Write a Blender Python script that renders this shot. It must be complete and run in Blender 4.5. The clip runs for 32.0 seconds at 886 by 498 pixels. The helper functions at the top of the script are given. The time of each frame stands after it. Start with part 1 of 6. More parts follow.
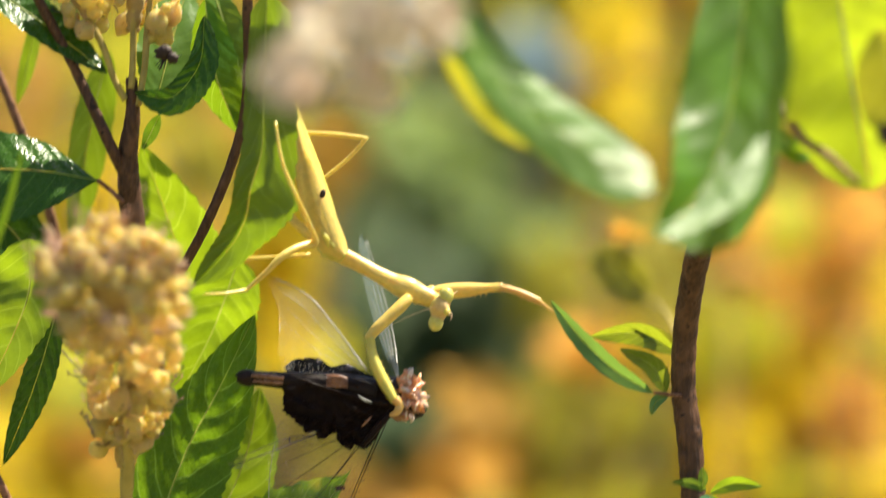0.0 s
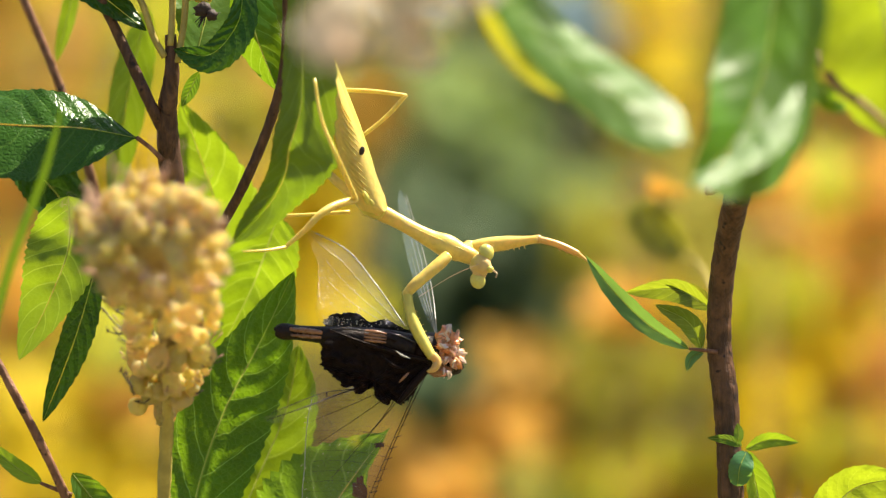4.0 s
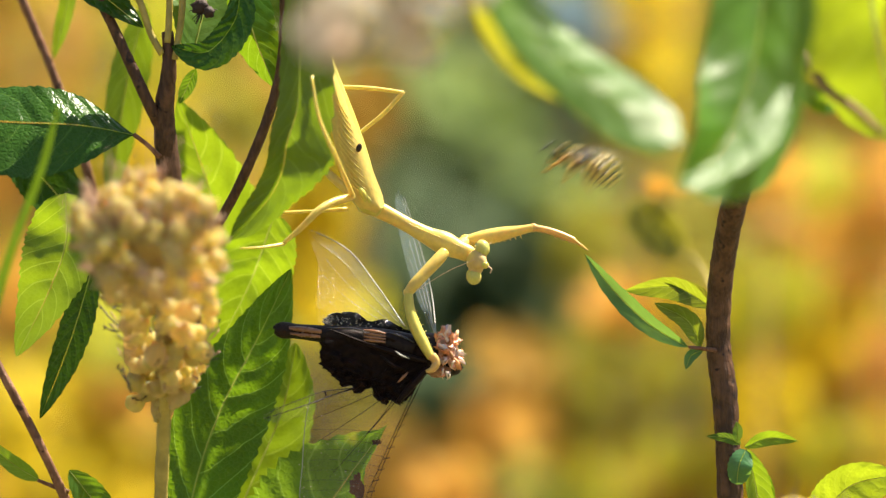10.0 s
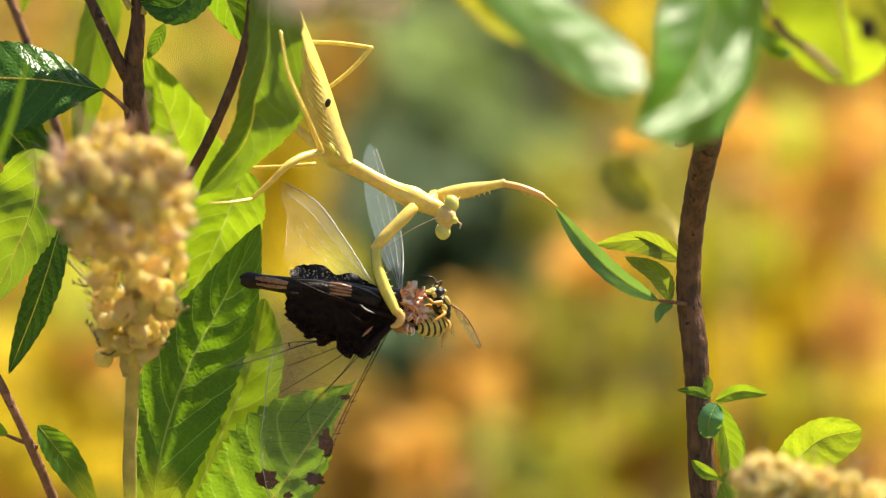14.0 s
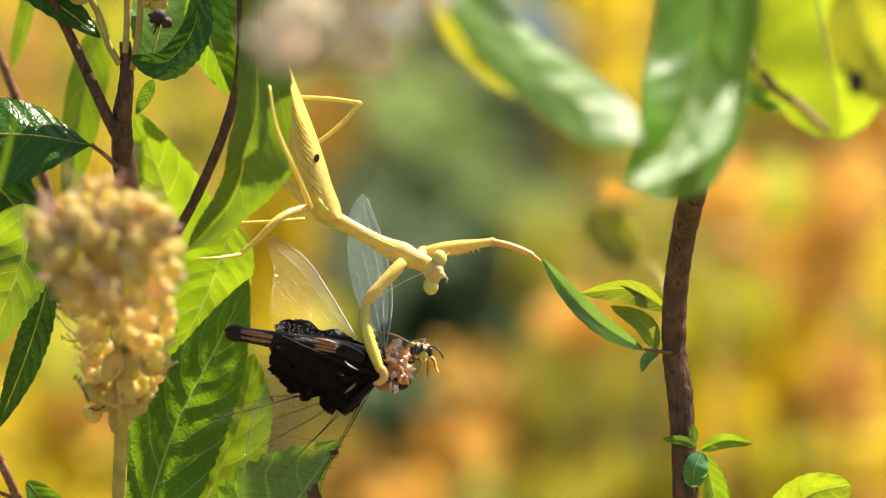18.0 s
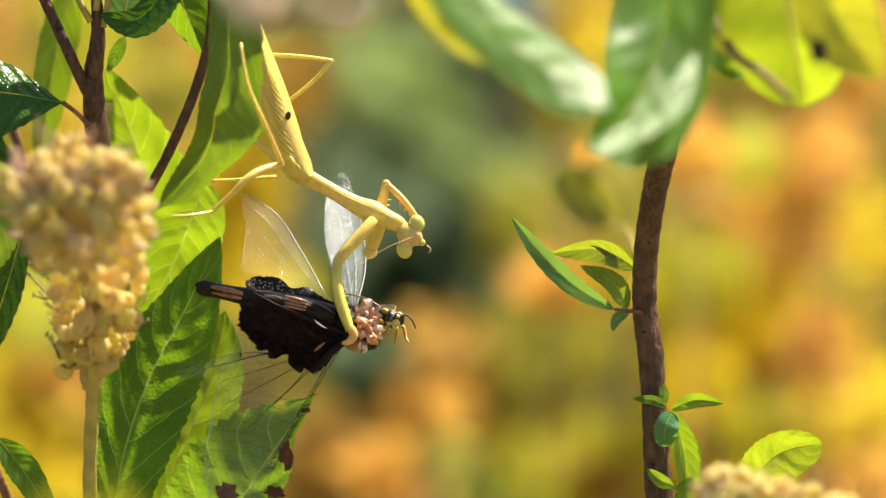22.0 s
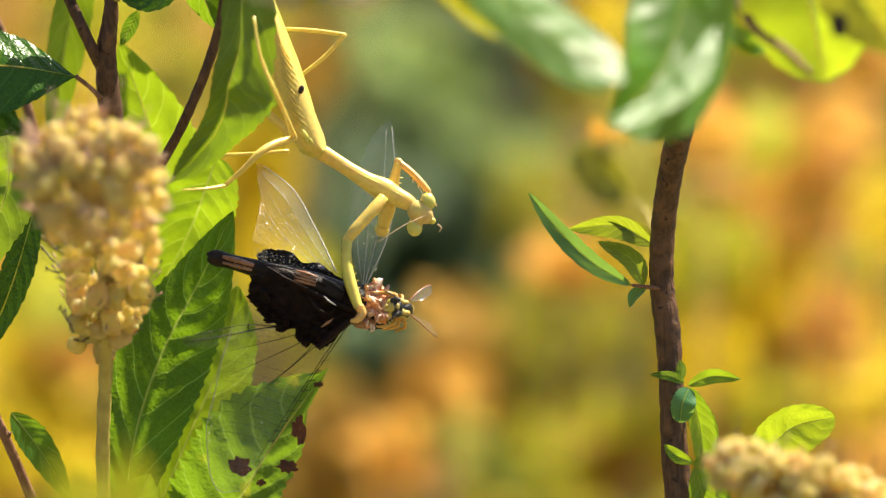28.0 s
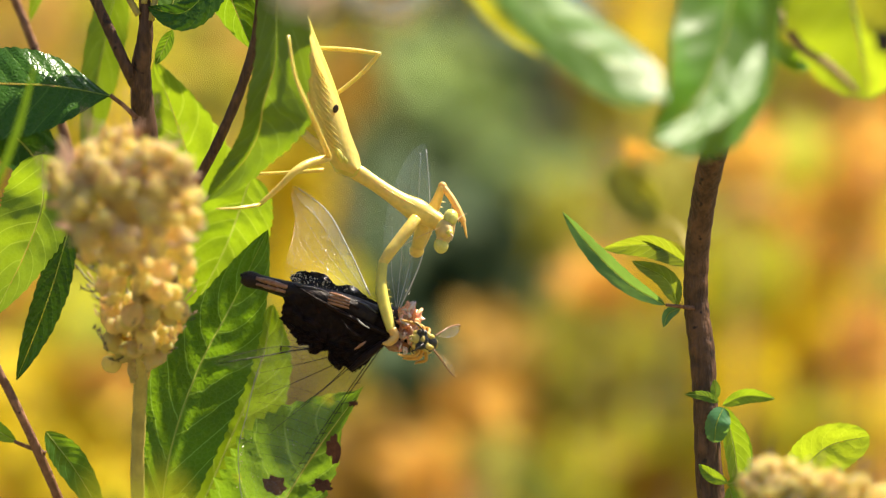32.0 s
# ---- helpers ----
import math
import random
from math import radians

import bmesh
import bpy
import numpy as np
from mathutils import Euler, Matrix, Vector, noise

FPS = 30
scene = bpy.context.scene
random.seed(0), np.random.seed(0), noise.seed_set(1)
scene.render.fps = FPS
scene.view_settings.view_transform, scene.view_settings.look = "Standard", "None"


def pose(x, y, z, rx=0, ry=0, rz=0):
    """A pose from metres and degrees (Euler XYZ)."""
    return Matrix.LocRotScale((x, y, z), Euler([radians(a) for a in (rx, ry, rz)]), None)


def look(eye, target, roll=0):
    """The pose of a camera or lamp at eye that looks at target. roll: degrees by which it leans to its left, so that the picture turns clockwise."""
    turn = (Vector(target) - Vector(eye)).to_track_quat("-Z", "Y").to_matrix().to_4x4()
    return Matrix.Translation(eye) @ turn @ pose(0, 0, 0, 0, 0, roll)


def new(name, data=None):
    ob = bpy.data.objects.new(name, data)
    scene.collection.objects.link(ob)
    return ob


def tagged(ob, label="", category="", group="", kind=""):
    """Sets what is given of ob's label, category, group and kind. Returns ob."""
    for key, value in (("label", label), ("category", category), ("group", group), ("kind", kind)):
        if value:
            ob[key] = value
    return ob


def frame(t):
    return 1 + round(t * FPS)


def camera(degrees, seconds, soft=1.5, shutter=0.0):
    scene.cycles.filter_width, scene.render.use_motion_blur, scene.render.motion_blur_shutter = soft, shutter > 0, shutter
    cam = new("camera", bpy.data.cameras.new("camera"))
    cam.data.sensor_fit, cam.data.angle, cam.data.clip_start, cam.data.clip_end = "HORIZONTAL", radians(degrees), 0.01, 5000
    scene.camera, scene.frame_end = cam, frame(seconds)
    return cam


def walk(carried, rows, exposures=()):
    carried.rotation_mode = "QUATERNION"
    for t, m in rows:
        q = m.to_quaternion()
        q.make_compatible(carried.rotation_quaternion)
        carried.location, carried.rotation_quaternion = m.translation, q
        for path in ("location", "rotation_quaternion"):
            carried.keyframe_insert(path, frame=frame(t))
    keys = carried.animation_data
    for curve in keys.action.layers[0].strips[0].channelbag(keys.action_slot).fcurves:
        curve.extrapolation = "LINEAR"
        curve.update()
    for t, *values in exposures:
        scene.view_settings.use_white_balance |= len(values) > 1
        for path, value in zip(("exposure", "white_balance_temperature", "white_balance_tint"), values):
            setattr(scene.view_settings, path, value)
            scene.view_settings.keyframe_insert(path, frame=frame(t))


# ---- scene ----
# Plan: a mantis hanging in a shrub 0.95 m above the ground, 1.6 m from a long lens.
# The plan grid has steps of STEP metres in the insects' plane; d is the distance behind that plane.
STAND, EYE_Z = 1.635, 0.95
STEP = STAND * math.tan(radians(3.5)) / 784
PATH = [  # seconds, turn to the right and up in degrees, sink of the eye in mm
    (0, 0.1779, 0.4791, 0.00), (0.5, -0.0550, -0.2051, 0.00), (1, 0.4723, -0.2873, 0.00), (1.5, 0.4107, -0.1162, 0.00),
    (2, 0.3968, -0.0545, 0.00), (2.5, 0.3696, -0.2122, 0.00), (3, 0.3012, -0.2462, 0.00), (3.5, 0.0344, 0.1162, 0.00),
    (5.5, -0.2534, 0.1573, 0.00), (6, -0.0822, 0.1028, 0.00), (6.5, 0.0206, 0.2328, 0.00), (7, -0.0751, 0.0206, 0.00),
    (7.5, -0.0550, 0.0344, 0.00), (8, 0.0956, 0.1095, 0.00), (8.5, 0.2462, -0.0545, 0.00), (9, 0.0000, -0.0000, 0.00),
    (9.5, 0.0206, 0.0726, -0.31), (10, -0.1095, 0.1381, -0.62), (10.5, -0.2123, 0.2384, -0.94), (11, -0.0273, 0.0711, -1.25),
    (11.5, 0.0684, 0.0136, -1.56), (12, 0.1300, 0.0112, -1.88), (12.5, 0.1846, -0.0874, -2.19), (13, 0.1506, -0.0080, -2.50),
    (13.5, 0.1439, -0.0639, -2.67), (14, 0.1367, -0.1402, -2.83), (14.5, 0.3557, 0.0095, -3.00), (16.5, 0.2806, -0.0288, -3.67),
    (17, 0.2940, 0.0181, -3.83), (17.5, 0.1162, 0.1812, -4.00), (18, 0.2257, 0.3444, -4.17), (18.5, 0.2601, 0.1313, -4.33),
    (19, 0.2051, 0.1509, -4.50), (19.5, -0.0617, 0.1117, -4.95), (20, -0.0751, 0.0591, -5.40), (20.5, 0.1233, 0.0615, -5.85),
    (21, 0.4652, -0.1417, -6.30), (21.5, 0.2668, 0.1819, -6.75), (22, 0.4518, 0.1155, -7.20), (22.5, 0.6363, -0.0537, -7.65),
    (23, 0.5268, -0.2158, -8.10), (23.5, 0.2873, -0.0356, -8.55), (24, 0.3079, -0.0404, -9.00), (24.5, 0.2328, 0.3307, -9.25),
    (25, 0.3629, 0.1961, -9.50), (25.5, 0.0139, 0.4510, -9.75), (27.5, 0.1233, 0.2260, -10.75), (28, 0.3490, 0.0431, -11.00),
    (28.5, 0.4379, 0.0980, -11.00), (29, 0.5268, 0.1458, -11.00), (29.5, 0.2395, 0.0708, -11.00), (30, 0.1846, 0.0158, -11.00),
    (30.5, 0.2601, 0.0775, -11.00), (31, 0.3146, -0.0387, -11.00), (31.5, 0.0273, 0.0158, -11.00), (32, 0.0751, 0.1936, -11.00),
]
cam = camera(7.0, 32.0, soft=1.25, shutter=0.4)
cam.data.dof.use_dof = True
cam.data.dof.focus_distance = STAND
cam.data.dof.aperture_fstop = 9.0
walk(cam, [(t, pose(0, -STAND, EYE_Z + sink / 1000, 90 + up, 0, -right)) for t, right, up, sink in PATH],
     exposures=[(0, 1.46), (32, 1.46)])

# ---- light ----
TO_SUN = Vector((0.42, 0.22, 0.86)).normalized()
world = bpy.data.worlds.new("sky")
scene.world = world
world.use_nodes = True
sky = world.node_tree.nodes.new("ShaderNodeTexSky")
sky.sky_type, sky.sun_disc = "NISHITA", False
sky.sun_elevation, sky.sun_rotation = math.asin(TO_SUN.z), math.atan2(TO_SUN.x, TO_SUN.y)
world.node_tree.links.new(sky.outputs[0], world.node_tree.nodes["Background"].inputs[0])
world.node_tree.nodes["Background"].inputs[1].default_value = 0.06
sun = new("sun", bpy.data.lights.new("sun", "SUN"))
sun.data.energy, sun.data.angle, sun.data.color = 5.0, radians(0.5), (1.0, 0.90, 0.72)
sun.matrix_world = look((0, 0, 3), Vector((0, 0, 3)) - TO_SUN)


# ---- materials ----
class Nodes:
    """Short way to write node materials."""

    def __init__(self, name):
        self.m = bpy.data.materials.new(name)
        self.m.use_nodes = True
        self.t = self.m.node_tree
        self.t.nodes.clear()
        self.out = self.t.nodes.new("ShaderNodeOutputMaterial")

    def add(self, kind, out=0, props=(), **values):
        n = self.t.nodes.new("ShaderNode" + kind)
        for key, v in props:
            setattr(n, key, v)
        for key, v in values.items():
            key = key.replace("_", " ")
            sock = n.inputs[int(key[1:])] if key[0] == "i" and key[1:].isdigit() else n.inputs[key]
            if isinstance(v, bpy.types.NodeSocket):
                self.t.links.new(v, sock)
            else:
                sock.default_value = v
        return n.outputs[out]

    def math(self, op, a, b=0.0, clamp=False):
        return self.add("Math", props=(("operation", op), ("use_clamp", clamp)), i0=a, i1=b)

    def ramp(self, fac, *stops):
        n = self.t.nodes.new("ShaderNodeValToRGB")
        while len(n.color_ramp.elements) < len(stops):
            n.color_ramp.elements.new(0.5)
        for e, (p, c) in zip(n.color_ramp.elements, stops):
            e.position, e.color = p, (*c, 1)
        self.t.links.new(fac, n.inputs[0])
        return n.outputs[0]

    def mix(self, fac, a, b, blend="MIX"):
        a, b = [(*c, 1) if isinstance(c, tuple) and len(c) == 3 else c for c in (a, b)]
        return self.add("MixRGB", props=(("blend_type", blend),), Fac=fac, Color1=a, Color2=b)

    def noise(self, scale, detail=3.0, rough=0.55, coord=None, out=0):
        coord = coord or self.add("TexCoord", out=3)
        return self.add("TexNoise", out=out, Vector=coord, Scale=scale, Detail=detail, Roughness=rough)

    def bump(self, height, strength, dist):
        return self.add("Bump", Height=height, Strength=strength, Distance=dist)

    def done(self, shader):
        self.t.links.new(shader, self.out.inputs[0])
        return self.m


def bark(name, dark, pale):
    """Bark: fibres drawn out along the stem, pale flakes and dark pits."""
    k = Nodes(name)
    co = k.add("Mapping", Vector=k.add("TexCoord", out=3), Scale=(1.0, 1.0, 0.22))
    fibre, flake, pit = k.noise(1100.0, 4.0, coord=co), k.noise(240.0, 4.0), k.noise(420.0, 2.0)
    col = k.mix(k.ramp(fibre, (0.35, (0, 0, 0)), (0.68, (1, 1, 1))), dark, pale)
    col = k.mix(k.ramp(flake, (0.5, (0, 0, 0)), (0.66, (0.8, 0.8, 0.8))), col, scale_rgb(pale, 1.4))
    col = k.mix(k.ramp(pit, (0.62, (0, 0, 0)), (0.70, (1, 1, 1))), col, scale_rgb(dark, 0.35))
    h = k.math("ADD", fibre, k.math("MULTIPLY", flake, 1.2))
    return k.done(k.add("BsdfPrincipled", Base_Color=col, Roughness=0.55, Specular_IOR_Level=0.35, Normal=k.bump(h, 0.9, 0.0007)))


def scale_rgb(c, k):
    return tuple(min(1.0, x * k) for x in c)


def plain(name, colour, rough=0.5, grain=900.0, vary=0.35, bump=0.3, spec=0.5, sss=0.0, second=None):
    """Opaque surface with blotches, grain and fine relief."""
    k = Nodes(name)
    big, fine = k.noise(grain * 0.2), k.noise(grain, 4.0)
    other = second or scale_rgb(colour, 1 - vary)
    col = k.mix(k.ramp(big, (0.35, (0, 0, 0)), (0.68, (1, 1, 1))), colour, other)
    col = k.mix(k.ramp(fine, (0.3, (0, 0, 0)), (0.8, (0.6, 0.6, 0.6))), col, scale_rgb(colour, 0.6))
    b = k.add("BsdfPrincipled", Base_Color=col, Roughness=k.math("ADD", k.math("MULTIPLY", fine, 0.25), rough - 0.12),
              Specular_IOR_Level=spec, Normal=k.bump(fine, bump, 0.0004), Subsurface_Weight=sss,
              Subsurface_Radius=(0.004, 0.003, 0.001), Subsurface_Scale=0.6)
    return k.done(b)


def leafy(name, face, through_light, rough=0.42, veins=0.55, n=8.0, thin=0.5, spec=0.5, dirt=0.2, ribs=0.3, width=0.06):
    """Leaf blade: gloss and diffuse on the face, light shining through, veins by the blade's own coordinates."""
    k = Nodes(name)
    uv = k.add("SeparateXYZ", Vector=k.add("UVMap"), props=())
    uvn = uv.node
    s, a = uvn.outputs[0], uvn.outputs[1]
    y = k.math("MULTIPLY", k.math("ABSOLUTE", k.math("SUBTRACT", a, 0.5)), 2.0)
    warp = k.math("MULTIPLY", k.math("SUBTRACT", k.noise(220.0, 2.0), 0.5), 0.03)
    lean = k.math("ADD", k.math("MULTIPLY", y, 0.11), k.math("MULTIPLY", k.math("MULTIPLY", y, y), 0.09))
    half_step = k.math("MULTIPLY", k.math("GREATER_THAN", a, 0.5), 0.4 / n)
    ph = k.math("ADD", k.math("ADD", k.math("SUBTRACT", s, lean), half_step), warp)
    saw = k.math("PINGPONG", k.math("MULTIPLY", ph, n), 0.5)
    side = k.math("SUBTRACT", 1.0, k.math("DIVIDE", saw, width), clamp=True)
    mid = k.math("SUBTRACT", 1.0, k.math("DIVIDE", y, 0.05), clamp=True)
    cells = k.add("TexVoronoi", props=(("feature", "DISTANCE_TO_EDGE"),), Vector=k.add("TexCoord", out=3), Scale=800.0)
    net = k.math("SUBTRACT", 1.0, k.math("DIVIDE", cells, 0.09), clamp=True)
    vein = k.math("MAXIMUM", k.math("MAXIMUM", side, mid), k.math("MULTIPLY", net, 0.16))
    blot, fine = k.noise(90.0, 4.0), k.noise(700.0, 3.0)
    patch = k.ramp(blot, (0.35, (0, 0, 0)), (0.7, (1, 1, 1)))
    base = k.mix(patch, face, scale_rgb(face, 0.62))
    base = k.mix(k.math("MULTIPLY", vein, veins), base, scale_rgb((face[0] * 2.0 + 0.13, face[1] * 1.7 + 0.19, face[2] * 1.4 + 0.05), 1.0))
    speck = k.ramp(fine, (0.66, (0, 0, 0)), (0.78, (1, 1, 1)))
    base = k.mix(k.math("MULTIPLY", speck, dirt), base, (0.20, 0.17, 0.04))
    lit = k.mix(patch, through_light, scale_rgb(through_light, 0.72))
    lit = k.mix(k.math("MULTIPLY", vein, veins), lit, (min(1.0, through_light[0] * 1.25 + 0.1), min(1.0, through_light[1] * 1.15 + 0.08), through_light[2] + 0.08))
    height = k.math("ADD", k.math("MULTIPLY", k.math("PINGPONG", k.math("MULTIPLY", ph, n), 0.5), 0.5), k.math("MULTIPLY", fine, 0.25))
    nor = k.bump(k.math("ADD", height, k.math("MULTIPLY", cells, 0.3)), ribs, 0.0009)
    p = k.add("BsdfPrincipled", Base_Color=base, Roughness=k.math("ADD", rough - 0.1, k.math("MULTIPLY", fine, 0.2)),
              Specular_IOR_Level=spec, Normal=nor)
    tr = k.add("BsdfTranslucent", Color=lit, Normal=nor)
    return k.done(k.add("MixShader", i0=thin, i1=p, i2=tr))


def swarm(name, *colours, thin=0.4):
    """Many small leaves or petals, each its own shade."""
    k = Nodes(name)
    r = k.add("NewGeometry", out=8)
    stops = [(i / max(1, len(colours) - 1), c) for i, c in enumerate(colours)]
    col = k.ramp(r, *stops)
    col = k.mix(k.ramp(k.noise(60.0), (0.4, (0, 0, 0)), (0.7, (0.35, 0.35, 0.35))), col, (0.05, 0.05, 0.01))
    p = k.add("BsdfPrincipled", Base_Color=col, Roughness=0.6, Specular_IOR_Level=0.12)
    tr = k.add("BsdfTranslucent", Color=col)
    return k.done(k.add("MixShader", i0=thin, i1=p, i2=tr))


def wing_clear(name, tint, body=0.10, cells=1000.0, spec=0.6, net=0.35, wrinkle=0.9, sheen=0.7):
    """Clear insect wing: glassy film with a net of fine veins and small wrinkles that sparkle."""
    k = Nodes(name)
    co = k.add("TexCoord", out=3)
    v = k.add("TexVoronoi", props=(("feature", "DISTANCE_TO_EDGE"),), Vector=co, Scale=cells)
    line = k.math("SUBTRACT", 1.0, k.math("DIVIDE", v, 0.045), clamp=True)
    wr = k.noise(1500.0, 2.0, coord=co)
    nor = k.bump(k.math("ADD", wr, k.math("MULTIPLY", line, 0.6)), wrinkle, 0.0008)
    film = k.add("BsdfPrincipled", Base_Color=(*tint, 1), Roughness=0.22, Specular_IOR_Level=spec, Normal=nor)
    clear = k.add("BsdfTransparent", Color=(0.96, 0.96, 0.93, 1))
    vein = k.add("BsdfPrincipled", Base_Color=(0.16, 0.11, 0.06, 1), Roughness=0.4)
    a = k.add("MixShader", i0=body, i1=clear, i2=film)
    gloss = k.add("BsdfGlossy", Color=(0.9, 0.95, 1, 1), Roughness=0.09, Normal=nor)
    fr = k.math("MULTIPLY", k.add("Fresnel", IOR=1.5, Normal=nor), sheen)
    a = k.add("MixShader", i0=fr, i1=a, i2=gloss)
    return k.done(k.add("MixShader", i0=k.math("MULTIPLY", line, net), i1=a, i2=vein))


def capsule_skin():
    """Seed capsules: cream to olive, each its own shade, waxy with brown specks."""
    k = Nodes("capsule_cream")
    rnd = k.add("ObjectInfo", out=5)
    col = k.ramp(rnd, (0.0, (0.78, 0.66, 0.24)), (0.4, (0.88, 0.75, 0.33)), (0.75, (0.88, 0.68, 0.36)), (1.0, (0.72, 0.62, 0.24)))
    big, fine = k.noise(260.0), k.noise(1300.0, 4.0)
    col = k.mix(k.ramp(big, (0.4, (0, 0, 0)), (0.75, (0.7, 0.7, 0.7))), col, (0.64, 0.58, 0.20))
    col = k.mix(k.ramp(fine, (0.62, (0, 0, 0)), (0.74, (0.7, 0.7, 0.7))), col, (0.40, 0.22, 0.09))
    p = k.add("BsdfPrincipled", Base_Color=col, Roughness=0.5, Specular_IOR_Level=0.2, Normal=k.bump(fine, 0.6, 0.0006), Subsurface_Weight=0.8,
                        Subsurface_Radius=(0.004, 0.003, 0.001), Subsurface_Scale=0.7)
    tr = k.add("BsdfTranslucent", Color=k.mix(1.0, col, (1.0, 0.97, 0.88), "MULTIPLY"))
    return k.done(k.add("MixShader", i0=0.55, i1=p, i2=tr))


def mottled_leaf():
    """Ageing leaf: green with pale yellow patches and rusty flecks."""
    m = leafy("leaf_mottled", (0.026, 0.100, 0.010), (0.32, 0.52, 0.02), thin=0.42, spec=0.35, ribs=0.5)
    t = m.node_tree
    patch = t.nodes.new("ShaderNodeTexNoise")
    patch.inputs["Scale"].default_value, patch.inputs["Detail"].default_value = 75.0, 4.0
    t.links.new(t.nodes.new("ShaderNodeTexCoord").outputs[3], patch.inputs["Vector"])
    span = t.nodes.new("ShaderNodeMapRange")
    span.inputs[1].default_value, span.inputs[2].default_value, span.inputs[4].default_value = 0.54, 0.66, 0.75
    t.links.new(patch.outputs[0], span.inputs[0])
    for kind, sock, tint in (("BSDF_PRINCIPLED", "Base Color", (0.42, 0.36, 0.03, 1)), ("BSDF_TRANSLUCENT", "Color", (0.85, 0.72, 0.04, 1))):
        node = [n for n in t.nodes if n.type == kind][0]
        blend = t.nodes.new("ShaderNodeMixRGB")
        t.links.new(node.inputs[sock].links[0].from_socket, blend.inputs[1])
        blend.inputs[2].default_value = tint
        t.links.new(span.outputs[0], blend.inputs[0])
        t.links.new(blend.outputs[0], node.inputs[sock])
    return m


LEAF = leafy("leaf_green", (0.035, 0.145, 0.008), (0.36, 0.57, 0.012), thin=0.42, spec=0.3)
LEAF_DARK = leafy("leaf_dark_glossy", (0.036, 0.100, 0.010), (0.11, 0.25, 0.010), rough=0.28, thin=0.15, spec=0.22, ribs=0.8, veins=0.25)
# brighter, yellower copy of the leaf green, with sunlight put into the colour
LEAF_LIT = leafy("leaf_lit_yellow_green", (0.10, 0.24, 0.015), (0.45, 0.62, 0.012), thin=0.5, ribs=0.15)
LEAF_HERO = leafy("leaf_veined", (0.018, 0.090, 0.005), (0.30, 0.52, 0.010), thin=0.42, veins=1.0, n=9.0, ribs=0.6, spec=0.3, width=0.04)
LEAF_MOTTLED = mottled_leaf()
LEAF_BROAD = leafy("leaf_broad_green", (0.06, 0.19, 0.010), (0.36, 0.56, 0.015), rough=0.40, thin=0.45, spec=0.35, veins=0.2)
LEAF_TEAL = leafy("leaf_blue_green", (0.07, 0.22, 0.08), (0.30, 0.50, 0.06), rough=0.32, thin=0.35, veins=0.1, ribs=0.08)
LEAF_PALE = leafy("leaf_pale_gloss", (0.085, 0.20, 0.024), (0.36, 0.52, 0.04), rough=0.40, thin=0.32, spec=0.25, veins=0.15, ribs=0.3)
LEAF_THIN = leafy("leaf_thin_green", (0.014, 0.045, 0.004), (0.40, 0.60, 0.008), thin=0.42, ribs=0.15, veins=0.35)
LEAF_HALF = leafy("leaf_fresh_green", (0.10, 0.19, 0.014), (0.48, 0.56, 0.02), thin=0.42, ribs=0.2, rough=0.35)
LEAF_OLIVE = leafy("leaf_olive", (0.16, 0.17, 0.015), (0.42, 0.40, 0.02), thin=0.4)
# brightest copy, its colour raised to look lit from behind
LEAF_GLOW = leafy("leaf_backlit_glow", (0.20, 0.32, 0.02), (0.62, 0.76, 0.02), thin=0.58, veins=0.2)
LEAF_GOLD = leafy("leaf_gold", (0.45, 0.42, 0.02), (0.80, 0.75, 0.03), thin=0.5)
RIB = leafy("leaf_rib", (0.34, 0.44, 0.10), (0.72, 0.80, 0.16), veins=0.0, thin=0.5)
BARK = bark("bark_brown", (0.050, 0.022, 0.010), (0.120, 0.056, 0.026))
BARK_RED = bark("bark_red", (0.15, 0.062, 0.030), (0.25, 0.12, 0.065))
STALK = plain("stalk_olive", (0.52, 0.40, 0.09), 0.5, grain=700, bump=0.8, second=(0.30, 0.24, 0.05))
CAPSULE = capsule_skin()
CORE = plain("raceme_core", (0.56, 0.42, 0.15), 0.8, grain=500, bump=1.0, second=(0.24, 0.14, 0.05))
TAN = plain("dry_tan", (0.78, 0.54, 0.32), 0.6, grain=700, bump=0.6)
DRY = plain("dry_brown", (0.045, 0.022, 0.014), 0.7, grain=900, bump=1.0)
BLOTCH = plain("blotch_rust", (0.055, 0.016, 0.008), 0.8, grain=900, bump=1.0, second=(0.15, 0.045, 0.014))
HAIR = plain("style_dark", (0.06, 0.03, 0.02), 0.5)
HAIR_RED = plain("style_pink", (0.55, 0.30, 0.19), 0.5)
CREAM = swarm("petal_cream", (0.75, 0.66, 0.45), (0.85, 0.80, 0.66), (0.72, 0.50, 0.36))
EARTH = plain("earth", (0.14, 0.10, 0.05), 0.9, grain=30, vary=0.5, bump=1.0, second=(0.10, 0.12, 0.03))
BUD = plain("bud_orange", (0.72, 0.30, 0.06), 0.45, grain=700, second=(0.60, 0.38, 0.10))
MANTIS = plain("mantis_yellow", (0.82, 0.63, 0.15), 0.36, grain=800, vary=0.12, bump=0.25, sss=0.3, second=(0.82, 0.57, 0.13))
MANTIS_GREEN = plain("mantis_green", (0.76, 0.66, 0.12), 0.34, grain=700, vary=0.25, bump=0.25, sss=0.3)
MANTIS_ORANGE = plain("mantis_orange", (0.80, 0.48, 0.14), 0.36, grain=800, vary=0.2, bump=0.25, sss=0.3)
EYE = plain("eye_green", (0.74, 0.68, 0.17), 0.22, grain=1800, vary=0.2, bump=0.2, sss=0.3)
FACE = plain("face_pink", (0.74, 0.41, 0.20), 0.4, grain=500, vary=0.2, second=(0.70, 0.58, 0.13))
